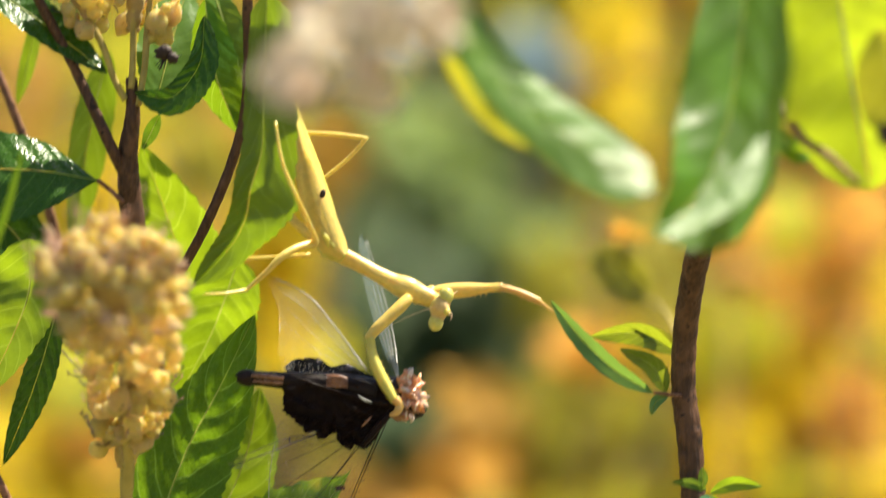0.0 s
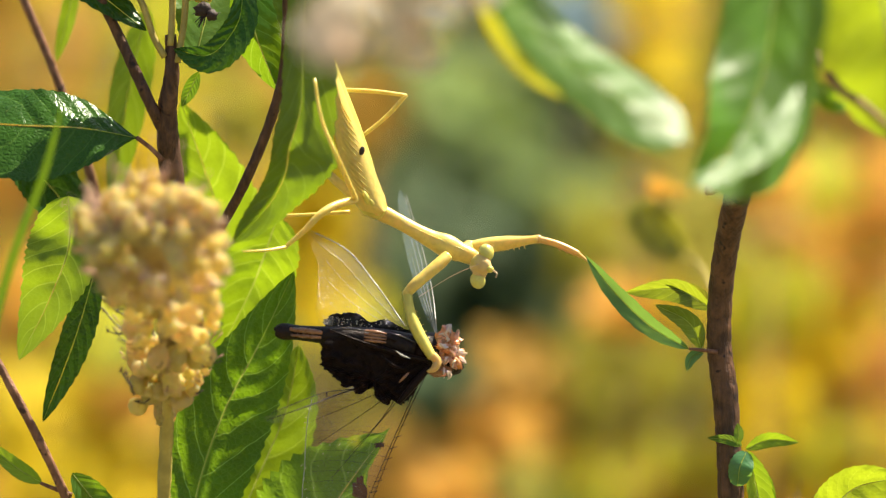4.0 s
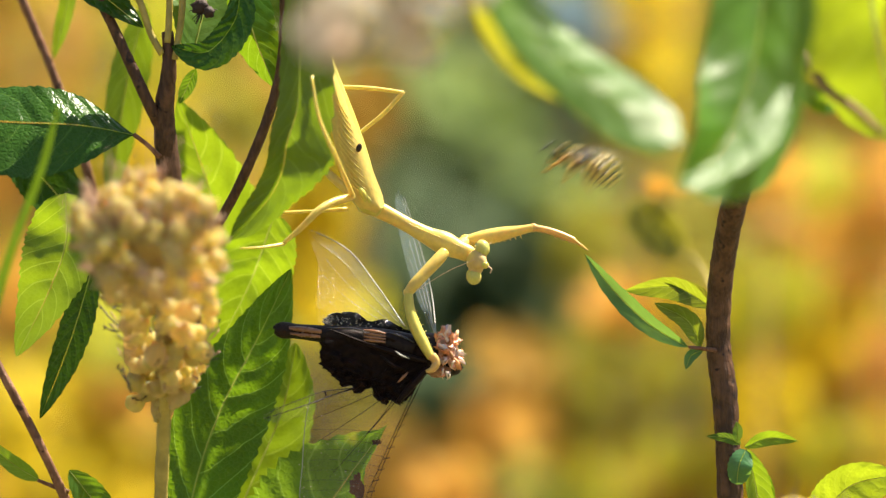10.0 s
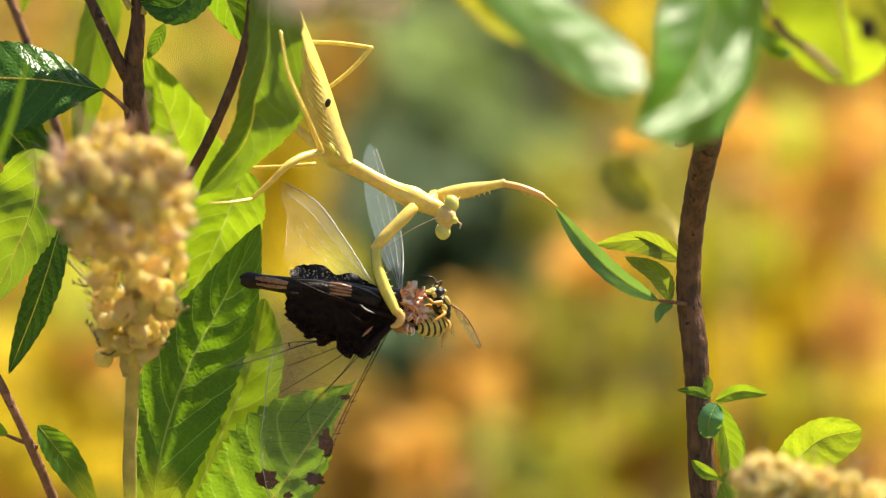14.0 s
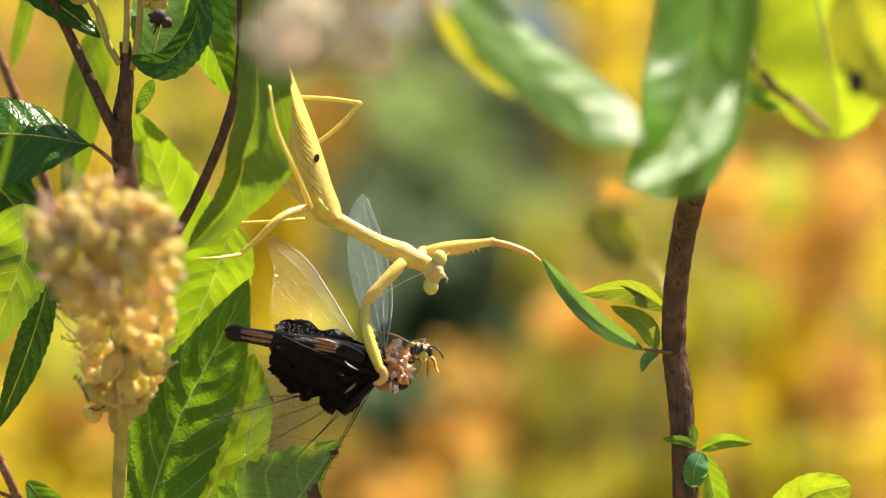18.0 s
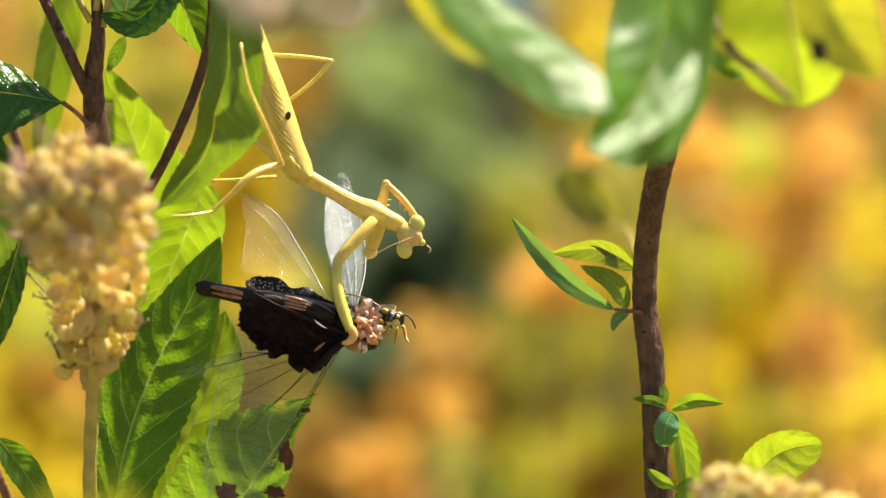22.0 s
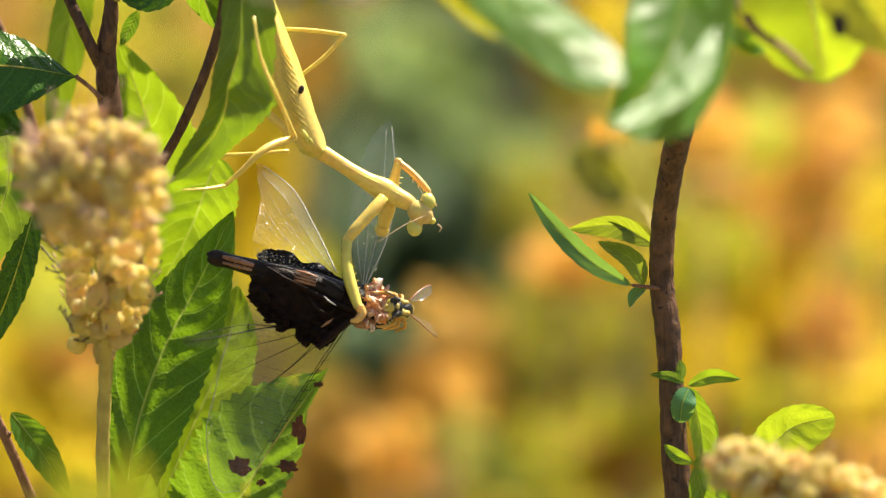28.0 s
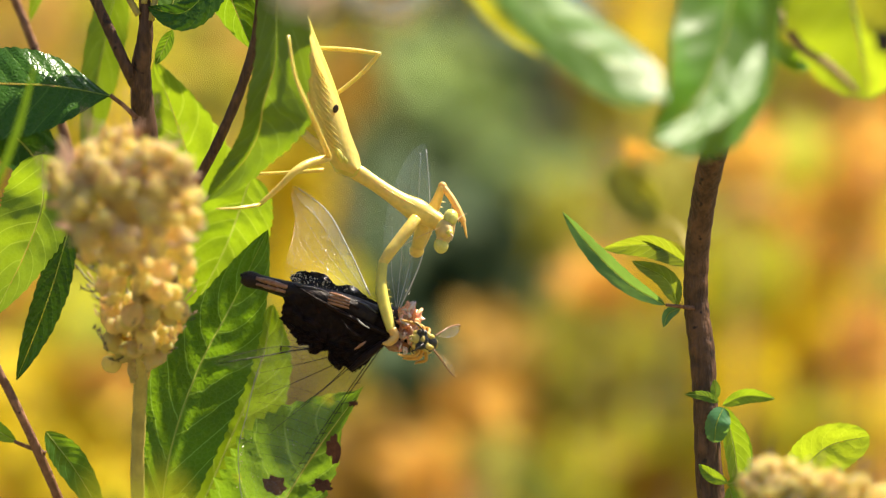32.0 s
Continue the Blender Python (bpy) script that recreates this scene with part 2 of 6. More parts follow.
BLACK = plain("chitin_black", (0.012, 0.007, 0.006), 0.42, grain=1500, bump=1.0, spec=0.2, second=(0.026, 0.013, 0.010))
SADDLE = plain("wing_black", (0.010, 0.005, 0.004), 0.45, grain=2400, bump=1.0, spec=0.12, second=(0.024, 0.010, 0.007))
WET = plain("wing_black_wet", (0.010, 0.006, 0.008), 0.22, grain=2600, bump=1.0, spec=0.8, second=(0.03, 0.014, 0.014))
WING_RIM = plain("wing_rim", (0.42, 0.42, 0.38), 0.35)
AMBER = plain("chitin_amber", (0.42, 0.20, 0.10), 0.28, grain=900, bump=0.5, second=(0.20, 0.09, 0.05))
FLESH = plain("flesh_pink", (0.84, 0.28, 0.18), 0.22, grain=900, vary=0.3, bump=0.8, sss=0.3, second=(0.92, 0.55, 0.36))
FLESH_ORANGE = plain("flesh_orange", (0.86, 0.34, 0.11), 0.25, grain=900, vary=0.3, bump=0.8, sss=0.3, second=(0.80, 0.26, 0.14))
FLESH_PALE = plain("flesh_pale", (0.88, 0.70, 0.58), 0.22, grain=900, vary=0.3, bump=0.8, sss=0.3, second=(0.86, 0.52, 0.42))
WASP_YELLOW = plain("wasp_yellow", (0.72, 0.54, 0.12), 0.35, grain=1500, vary=0.25)
WASP_BLACK = plain("wasp_black", (0.012, 0.011, 0.009), 0.32, grain=1800, bump=0.7)
WASP_LEG = plain("wasp_leg_orange", (0.72, 0.36, 0.05), 0.35, grain=1500)
WING = wing_clear("wing_film", (0.72, 0.76, 0.74), 0.014, cells=800.0, net=0.14, wrinkle=0.03, sheen=0.07, spec=0.3)
WING_EDGE = wing_clear("wing_film_edge", (0.55, 0.70, 0.80), 0.016, net=0.1, wrinkle=0.05, sheen=0.10)
# pale shiny colour of the added glint facets
GLINT = plain("wing_glint", (0.72, 0.60, 0.42), 0.20, grain=900, spec=0.9)
WING_THIN = wing_clear("wing_film_thin", (0.72, 0.76, 0.74), 0.02, cells=700.0, net=0.24, wrinkle=0.2, sheen=0.4)
WING_BLUE = wing_clear("wing_film_bright", (0.52, 0.68, 0.78), 0.095, cells=800.0, net=0.24, wrinkle=0.3, sheen=0.22, spec=0.4)
WING_SMOKE = wing_clear("wing_film_smoky", (0.46, 0.30, 0.15), 0.16, cells=400.0, net=0.3)


# ---- making meshes ----
ORIGIN = {}


def g(u, v, d=0.0):
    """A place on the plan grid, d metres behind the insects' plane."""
    k = STEP * (STAND + d) / STAND
    return Vector(((u - 784) * k, d, EYE_Z + (441 - v) * k))


def thing(name, at, label, category, group=""):
    ob = new(name)
    ob.empty_display_size = 0.01
    ob.location = at
    ORIGIN[ob] = Vector(at)
    return tagged(ob, label, category, group)


def part(name, geo, material, parent=None, label="", pivot=None, smooth=True, at=None):
    """One mesh object out of (vertices, faces[, uv]) pieces in world places, under a thing or a part."""
    vs, fs, uvs = [], [], []
    for piece in geo if isinstance(geo, list) else [geo]:
        n = len(vs)
        vs += piece[0]
        fs += [tuple(i + n for i in f) for f in piece[1]]
        uvs += piece[2] if len(piece) > 2 else [(0.5, 0.5)] * len(piece[0])
    base = ORIGIN.get(parent, Vector((0, 0, 0)))
    o = Vector(pivot) if pivot is not None else base
    me = bpy.data.meshes.new(name)
    me.from_pydata([tuple(Vector(v) - o) for v in vs], [], fs)
    layer = me.uv_layers.new(name="UVMap")
    idx = np.empty(len(me.loops), dtype=np.int32)
    me.loops.foreach_get("vertex_index", idx)
    layer.data.foreach_set("uv", np.array(uvs, dtype=np.float32)[idx].ravel())
    if smooth:
        me.polygons.foreach_set("use_smooth", [True] * len(me.polygons))
    me.materials.append(material)
    ob = new(name, me)
    if parent:
        ob.parent = parent
    ob.location = o - base
    ORIGIN[ob] = o
    if label:
        tagged(ob, label)
    return ob


def curve_points(pts, sub):
    """Smooth curve through pts (vectors of any length, place first), with tangents by chord length."""
    p = [np.array(x, dtype=float) for x in pts]
    h = [max(1e-9, float(np.linalg.norm(b[:3] - a[:3]))) for a, b in zip(p, p[1:])]
    v = [(b - a) / k for a, b, k in zip(p, p[1:], h)]
    t = [v[0]] + [(v[i - 1] * h[i] + v[i] * h[i - 1]) / (h[i - 1] + h[i]) for i in range(1, len(v))] + [v[-1]]
    out = []
    for i in range(len(v)):
        for j in range(sub):
            x = j / sub
            out.append(p[i] * (2 * x ** 3 - 3 * x * x + 1) + t[i] * h[i] * (x ** 3 - 2 * x * x + x)
                       + p[i + 1] * (3 * x * x - 2 * x ** 3) + t[i + 1] * h[i] * (x ** 3 - x * x))
    return out + [p[-1]]


def tube(pts, radii, seg=10, sub=5, flat=1.0, knob=0.0):
    """Tapered round limb along pts; radii in plan steps; flat squeezes it front to back."""
    rows = curve_points([(*p, r * STEP) for p, r in zip(pts, radii)], sub)
    vs, fs = [], []
    up = Vector((0, 1, 0))
    for i, r in enumerate(rows):
        a, b = rows[max(0, i - 1)], rows[min(len(rows) - 1, i + 1)]
        t = Vector(b[:3] - a[:3])
        t = t.normalized() if t.length > 0 else Vector((0, 0, 1))
        x = up.cross(t)
        x = x.normalized() if x.length > 1e-4 else Vector((1, 0, 0))
        y = t.cross(x).normalized()
        rad = max(1e-6, r[3]) * (1 + knob * math.sin(i * 2.4) * math.sin(i * 0.9))
        for j in range(seg):
            q = 2 * math.pi * j / seg
            vs.append(Vector(r[:3]) + x * (rad * math.cos(q)) + y * (rad * flat * math.sin(q)))
    for i in range(len(rows) - 1):
        for j in range(seg):
            k = (j + 1) % seg
            fs.append((i * seg + j, i * seg + k, (i + 1) * seg + k, (i + 1) * seg + j))
    fs.append(tuple(reversed(range(seg))))
    fs.append(tuple(range((len(rows) - 1) * seg, len(rows) * seg)))
    return vs, fs


def ball(c, rx, ry, rz, seg=12, rings=8, turn=None, lump=0.0):
    """Ellipsoid; radii in plan steps."""
    vs, fs = [], []
    turn = turn or Matrix.Identity(3)
    for i in range(rings + 1):
        th = math.pi * i / rings
        for j in range(seg):
            q = 2 * math.pi * j / seg
            n = Vector((math.sin(th) * math.cos(q), math.sin(th) * math.sin(q), math.cos(th)))
            k = 1 + lump * noise.noise(n * 2.3 + c * 900)
            vs.append(Vector(c) + turn @ Vector((n.x * rx, n.y * ry, n.z * rz)) * STEP * k)
    for i in range(rings):
        for j in range(seg):
            k = (j + 1) % seg
            fs.append((i * seg + j, (i + 1) * seg + j, (i + 1) * seg + k, i * seg + k))
    return vs, fs


def blade(rib, half, tilt=0.0, fold=10.0, wave=0.06, teeth=0.05, grow=0.75, tip=0.85, n=26, m=4, half2=None, seed=0, curl=0.0, split=False, quilt=0.0, nv=8.0, fold2=None, profile=None):
    """Leaf blade along rib (base to tip, world places); half widths in plan steps; tilt and fold in degrees.
    profile: rows of (place along the rib from 0 to 1, half width on one side, on the other) in place of the smooth outline."""
    rows = curve_points(rib, max(2, n // (len(rib) - 1)))
    top = grow / (grow + tip)
    norm = top ** grow * (1 - top) ** tip
    vs, fs, uv = [], [], []
    count = len(rows) - 1
    for i, r in enumerate(rows):
        s = i / count
        t = Vector(rows[min(count, i + 1)] - rows[max(0, i - 1)]).normalized()
        nor = Vector((0, -1, 0)) - t * Vector((0, -1, 0)).dot(t)
        nor.normalize()
        side = t.cross(nor)
        w = (max(0.0, s) ** grow * max(0.0, 1 - s) ** tip) / norm
        for j in list(range(-m, 0)) + [-0.12, 0.12] + list(range(1, m + 1)):
            a = j / m
            h = (half if a < 0 or half2 is None else half2) * STEP * w
            if profile:
                row = 1 if a < 0 else 2
                h = STEP * sum(np.interp(s + e, [q[0] for q in profile], [q[row] for q in profile]) for e in (-0.03, 0, 0.03)) / 3
                h *= min(1.0, (1 - s) * 14, s * 30)
            if abs(j) == m:
                h *= 1 + teeth * (((s * max(9, count // 3.5) + seed) % 1.0) - 0.5) * 2
            ang = radians(tilt) + (radians(fold if fold2 is None else fold2) if a > 0 else -radians(fold))
            ang2 = ang + radians(curl) * a * abs(a)
            off = side * (a * h * math.cos(ang2)) + nor * (a * h * math.sin(ang2))
            off += nor * (wave * h * math.sin(s * 11 + seed * 1.7 + (2 if a > 0 else 0)) * abs(a))
            off += nor * (0.06 * h * noise.noise(Vector((s * 5, a * 2, seed * 3.1))))
            if quilt:
                y = abs(a)
                ph = (s - 0.11 * y - 0.09 * y * y + (0.4 / nv if a > 0 else 0.0)) * nv
                swell = abs(math.sin(math.pi * ph)) * math.sin(math.pi * min(1.0, y * 0.9 + 0.08))
                off += nor * (quilt * STEP * w * (swell + 0.35 * noise.noise(Vector((s * 26, a * 6, seed)))))
            vs.append(Vector(r) + off)
            uv.append((s, 0.5 + a / 2))
    c = 2 * m + 2
    for i in range(count):
        for j in range(c - 1):
            if j == m and split:
                continue
            fs.append((i * c + j, i * c + j + 1, (i + 1) * c + j + 1, (i + 1) * c + j))
    return vs, fs, uv


def leaf(parent, rib, half, material, veins=0, rib_r=2.2, label="", **kw):
    """A leaf part with its raised midrib and, where asked, raised side veins."""
    rib = [g(*p) for p in rib]
    geo = blade(rib, half, split=True, **kw)
    ob = part("leaf", geo, material, parent, label)
    # the midrib fills the gap between the two halves and stands proud of them
    m = kw.get("m", 4)
    c = 2 * m + 2
    count = len(geo[0]) // c
    vs, fs, uv = [], [], []
    for i in range(count):
        a, b = geo[0][i * c + m], geo[0][i * c + m + 1]
        k = max(0.25, 1 - i / count) * rib_r * STEP
        side = b - a
        side = side.normalized() * min(k, 0.5 * side.length + 0.4 * STEP) if side.length > 1e-7 else Vector((k * 0.2, 0, 0))
        mid = (a + b) / 2
        vs += [mid - side, mid - side * 0.4 + Vector((0, -0.00025, 0)), mid + side * 0.4 + Vector((0, -0.00025, 0)), mid + side]
        uv += [(i / count, 0.8)] * 4
    for i in range(count - 1):
        for j in range(3):
            fs.append((i * 4 + j, i * 4 + j + 1, i * 4 + j + 5, i * 4 + j + 4))
    part("midrib", (vs, fs, uv), RIB, ob)
    return ob


def sheet(outline, d0=0.0, rings=5, rough=0.0, seed=0, per=4, bulge=0.0):
    """Thin plate inside a smooth closed outline of (u, v[, d]); rough makes its rim ragged and its face crumpled."""
    pts = [(*p, d0) if len(p) == 2 else p for p in outline]
    loop = curve_points(pts + [pts[0]], per)[:-1]
    c = sum(loop) / len(loop)
    vs, fs, uv = [g(*c)], [], [(0.5, 0.5)]
    n = len(loop)
    for r in range(1, rings + 1):
        for j, p in enumerate(loop):
            k = r / rings
            q = c + (p - c) * k
            if rough:
                e = noise.noise(Vector((q[0] * 0.09, q[1] * 0.09, seed)))
                f = noise.noise(Vector((q[0] * 0.25, q[1] * 0.25, seed + 5)))
                if r == rings:
                    q = c + (p - c) * (k + 0.07 * f + 0.05 * e + 0.02 * ((j * 7) % 3 - 1))
                q = np.array((q[0], q[1], q[2] + rough * (e + 0.5 * f)))
            w = g(*q)
            w.y -= bulge * (1 - k * k)
            vs.append(w)
            uv.append((k, j / n))
    for j in range(n):
        fs.append((0, 1 + j, 1 + (j + 1) % n))
    for r in range(rings - 1):
        for j in range(n):
            a, b = 1 + r * n + j, 1 + r * n + (j + 1) % n
            fs.append((a, a + n, b + n, b))
    return vs, fs, uv


def leaf_cloud(c, rx, ry, rz, count, size, rng, slim=0.4, bias=0.0):
    """Loose curved leaflets in an ellipsoid; radii and size in metres."""
    vs, fs = [], []
    for _ in range(count):
        while True:
            q = Vector((rng.uniform(-1, 1), rng.uniform(-1, 1), rng.uniform(-1, 1)))
            if q.length < 1:
                break
        p = Vector(c) + Vector((q.x * rx, q.y * ry, q.z * rz))
        if bias and rng.random() < bias:
            n = (Vector((0.34, -0.63, 0.70)) + Vector((rng.uniform(-1, 1), rng.uniform(-1, 1), rng.uniform(-1, 1))) * 0.55).normalized()
            turn = (n.to_track_quat("Z", "Y").to_matrix() @ Matrix.Rotation(rng.uniform(0, 6.3), 3, "Z"))
        else:
            turn = Euler((rng.uniform(0, 6.3), rng.uniform(0, 6.3), rng.uniform(0, 6.3))).to_matrix()
        L = size * rng.uniform(0.6, 1.3)
        n = len(vs)
        for x, y, z in ((-0.5, 0, 0), (0, -slim / 2, 0.06), (0.5, 0, -0.1), (0, slim / 2, 0.06), (0.05, 0, 0.0)):
            vs.append(p + turn @ Vector((x * L, y * L, z * L)))
        fs += [(n, n + 1, n + 4), (n + 1, n + 2, n + 4), (n + 2, n + 3, n + 4), (n + 3, n, n + 4)]
    return vs, fs


# ---- ground and distance ----
def ground():
    vs, fs = [], []
    ring = [0, 0.5, 1, 1.6, 2.4, 3.5, 5, 8, 14, 30, 80, 300, 2000]
    seg = 48
    for r in ring:
        for j in range(seg):
            q = 2 * math.pi * j / seg
            p = Vector((r * math.cos(q), r * math.sin(q), 0))
            p.z = 0.05 * noise.noise(p * 0.9) if r < 100 else 0.0
            vs.append(p)
    for i in range(len(ring) - 1):
        for j in range(seg):
            k = (j + 1) % seg
            fs.append((i * seg + j, (i + 1) * seg + j, (i + 1) * seg + k, i * seg + k))
    tagged(part("ground", (vs, fs), EARTH), "brown earth with dry plant litter", "ground", kind="structure")


ground()

MEADOW = swarm("meadow_mix", (0.75, 0.55, 0.03), (0.55, 0.50, 0.04), (0.80, 0.52, 0.03), (0.40, 0.42, 0.04), (0.70, 0.40, 0.05), thin=0.5)
GOLD = swarm("flower_gold", (0.82, 0.63, 0.02), (0.88, 0.68, 0.02), (0.74, 0.56, 0.03), thin=0.5)
ORANGE = swarm("leaf_orange", (0.77, 0.41, 0.06), (0.81, 0.48, 0.075), (0.73, 0.37, 0.06), thin=0.5)
LIME = swarm("leaf_lime", (0.55, 0.56, 0.03), (0.66, 0.62, 0.03), (0.44, 0.48, 0.04), thin=0.5)
OLIVE = swarm("leaf_olive_mix", (0.34, 0.31, 0.03), (0.42, 0.37, 0.03), (0.27, 0.27, 0.03), thin=0.45)
# blue-green with the distant shade already in the leaf colour
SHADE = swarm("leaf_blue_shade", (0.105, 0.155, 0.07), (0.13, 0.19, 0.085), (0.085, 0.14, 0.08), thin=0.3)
MOSS = swarm("leaf_moss", (0.24, 0.33, 0.08), (0.28, 0.38, 0.09), (0.20, 0.30, 0.09), thin=0.35)
# gloom behind the insects, put into a very dark leaf colour
DEEP_SHADE = swarm("leaf_deep_shade", (0.075, 0.12, 0.055), (0.10, 0.155, 0.07), thin=0.15)
BROWN = swarm("leaf_brown", (0.46, 0.27, 0.035), (0.54, 0.32, 0.04), (0.40, 0.22, 0.03), thin=0.4)
# sky sheen on far foliage, painted as a blue leaf colour
BLUE = swarm("leaf_blue", (0.20, 0.32, 0.40), (0.26, 0.38, 0.44), thin=0.2)


def hedge():
    rng = random.Random(3)
    ob = thing("meadow_hedge", (0, 1.7, 0), "dense bank of yellowing meadow plants, far out of focus", "plants")
    tagged(ob, kind="stuff")
    part("foliage", leaf_cloud((0, 1.95, 0.8), 1.6, 0.06, 0.95, 5000, 0.06, rng, 0.5, 0.75), MEADOW, ob)
    stems = []
    for _ in range(120):
        x, y = rng.uniform(-1.5, 1.5), rng.uniform(1.75, 2.15)
        stems.append(tube([Vector((x, y, -0.05)), Vector((x + rng.uniform(-.05, .05), y, 0.6)), Vector((x + rng.uniform(-.1, .1), y, rng.uniform(0.9, 1.5)))], [30, 22, 6], seg=5, sub=2))
    part("stem", stems, BARK, ob)


hedge()


def far_trees():
    rng = random.Random(21)
    for k in range(9):
        q = radians(-60 + 15 * k)
        c = Vector((9 * math.sin(q), 9 * math.cos(q) - 1.6, 2.2))
        ob = thing("tree", (c.x, c.y, 0), "leafy tree at the far edge of the meadow", "tree", "far trees")
        part("trunk", tube([Vector((c.x, c.y, -0.1)), Vector((c.x + 0.1, c.y, 1.2)), c], [1000, 800, 400], seg=8, sub=3), BARK, ob)
        part("crown", leaf_cloud(c, 1.7, 0.9, 2.2, 1400, 0.34, rng, 0.6), OLIVE if k % 2 else MOSS, ob)


far_trees()

# u, v, half width, half height, distance behind, kind
CLUMPS = [
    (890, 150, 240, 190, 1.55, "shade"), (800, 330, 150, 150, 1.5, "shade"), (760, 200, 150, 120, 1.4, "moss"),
    (880, 520, 95, 75, 1.2, "deep_shade"), (790, 470, 85, 90, 1.25, "deep_shade"), (860, 425, 100, 80, 1.2, "deep_shade"), (900, 545, 80, 55, 1.2, "deep_shade"), (730, 560, 60, 80, 1.2, "deep_shade"), (960, 330, 120, 110, 1.3, "moss"), (935, 470, 70, 60, 1.22, "deep_shade"), (780, 300, 120, 110, 1.28, "shade"), (720, 640, 60, 60, 1.3, "deep_shade"),
    (990, 0, 90, 60, 1.3, "blue"), (700, -60, 100, 60, 1.3, "blue"), (1130, 90, 70, 110, 1.0, "gold"), (1120, -60, 80, 60, 1.0, "gold"),
    (60, 60, 110, 110, 1.0, "brown"), (395, 190, 60, 100, 0.85, "olive"), (380, 330, 60, 60, 0.85, "brown"), (40, 170, 60, 70, 1.1, "brown"), (250, 60, 90, 120, 1.1, "lime"), (420, 90, 80, 110, 1.1, "olive"),
    (620, 160, 60, 80, 0.9, "brown"), (550, 330, 60, 100, 0.9, "gold"), (535, 480, 66, 110, 0.9, "gold"), (665, 450, 60, 90, 1.2, "shade"), (690, 350, 70, 90, 1.22, "shade"), (700, 470, 60, 60, 1.2, "deep_shade"), (440, 150, 60, 90, 0.9, "brown"), (600, 560, 70, 70, 1.0, "lime"),
    (130, 560, 90, 100, 1.0, "lime"), (40, 480, 60, 70, 0.9, "orange"), (190, 690, 80, 50, 0.9, "orange"), (150, 790, 120, 70, 0.85, "gold"), (230, 860, 110, 70, 0.85, "gold"), (60, 700, 80, 80, 0.85, "gold"),
    (210, 610, 60, 60, 1.2, "moss"), (30, 900, 110, 90, 0.9, "orange"), (560, 690, 80, 90, 1.0, "olive"), (640, 830, 90, 90, 1.0, "brown"),
    (872, 600, 60, 42, 0.75, "brown"), (850, 728, 60, 60, 0.75, "orange"), (60, 830, 100, 80, 0.8, "gold"), (1330, 690, 90, 70, 0.85, "gold"), (1470, 770, 100, 70, 0.85, "lime"), (1200, 800, 80, 60, 0.9, "lime"), (770, 850, 70, 60, 0.8, "orange"), (738, 655, 45, 60, 0.9, "deep_shade"), (800, 650, 50, 40, 0.9, "deep_shade"), (880, 660, 70, 55, 0.95, "brown"), (860, 830, 80, 70, 0.9, "olive"), (720, 780, 70, 60, 1.0, "brown"),
    (1040, 420, 100, 90, 1.1, "olive"), (1010, 380, 90, 70, 1.2, "lime"), (1070, 520, 60, 50, 0.8, "orange"), (1010, 600, 90, 70, 1.0, "olive"),
    (960, 860, 60, 60, 1.0, "moss"), (1100, 740, 110, 110, 1.0, "olive"), (1160, 640, 90, 60, 1.0, "olive"), (1070, 860, 110, 70, 0.95, "lime"), (1170, 850, 60, 60, 0.9, "brown"),
    (1330, 280, 75, 65, 0.7, "orange"), (1345, 400, 55, 60, 0.85, "brown"), (1210, 400, 60, 90, 0.8, "olive"), (1330, 500, 70, 90, 0.8, "lime"), (1500, 420, 90, 80, 0.8, "orange"), (1440, 300, 70, 90, 0.9, "lime"), (1560, 290, 70, 90, 0.8, "orange"),
    (1400, 500, 90, 80, 1.0, "lime"), (1470, 560, 90, 80, 0.9, "gold"), (1350, 600, 80, 80, 0.9, "gold"), (1560, 480, 80, 90, 1.0, "olive"), (1450, 650, 60, 60, 1.0, "brown"),
    (1550, 630, 70, 70, 0.85, "orange"), (1360, 720, 80, 70, 1.0, "olive"), (1530, 760, 100, 80, 0.85, "gold"), (1640, 740, 80, 110, 0.9, "gold"), (1640, 880, 100, 80, 0.85, "orange"),
    (1420, 850, 80, 70, 1.0, "gold"), (1320, 880, 70, 60, 1.0, "gold"), (1100, 180, 60, 60, 1.0, "olive"), (1650, 100, 100, 120, 0.9, "orange"), (1530, -20, 120, 90, 1.1, "shade"),
    (1660, 420, 80, 100, 0.9, "gold"), (1400, 600, 110, 90, 1.15, "olive"), (1520, 660, 110, 90, 1.15, "lime"), (1330, 800, 90, 80, 1.1, "gold"), (1180, 300, 80, 110, 1.2, "olive"), (230, 230, 90, 110, 1.2, "gold"), (330, 350, 90, 90, 1.2, "lime"), (1180, 500, 60, 90, 1.1, "gold"), (700, 930, 110, 70, 0.95, "brown"), (880, 960, 110, 70, 0.95, "olive"), (1060, 980, 110, 70, 0.95, "olive"), (1250, 990, 110, 70, 0.95, "olive"),
    (1450, 990, 120, 70, 0.95, "orange"), (420, 560, 90, 90, 1.2, "moss"), (340, 700, 90, 90, 1.2, "olive"), (-60, 300, 80, 120, 1.0, "orange"), (-60, 700, 80, 120, 1.0, "gold"),
]
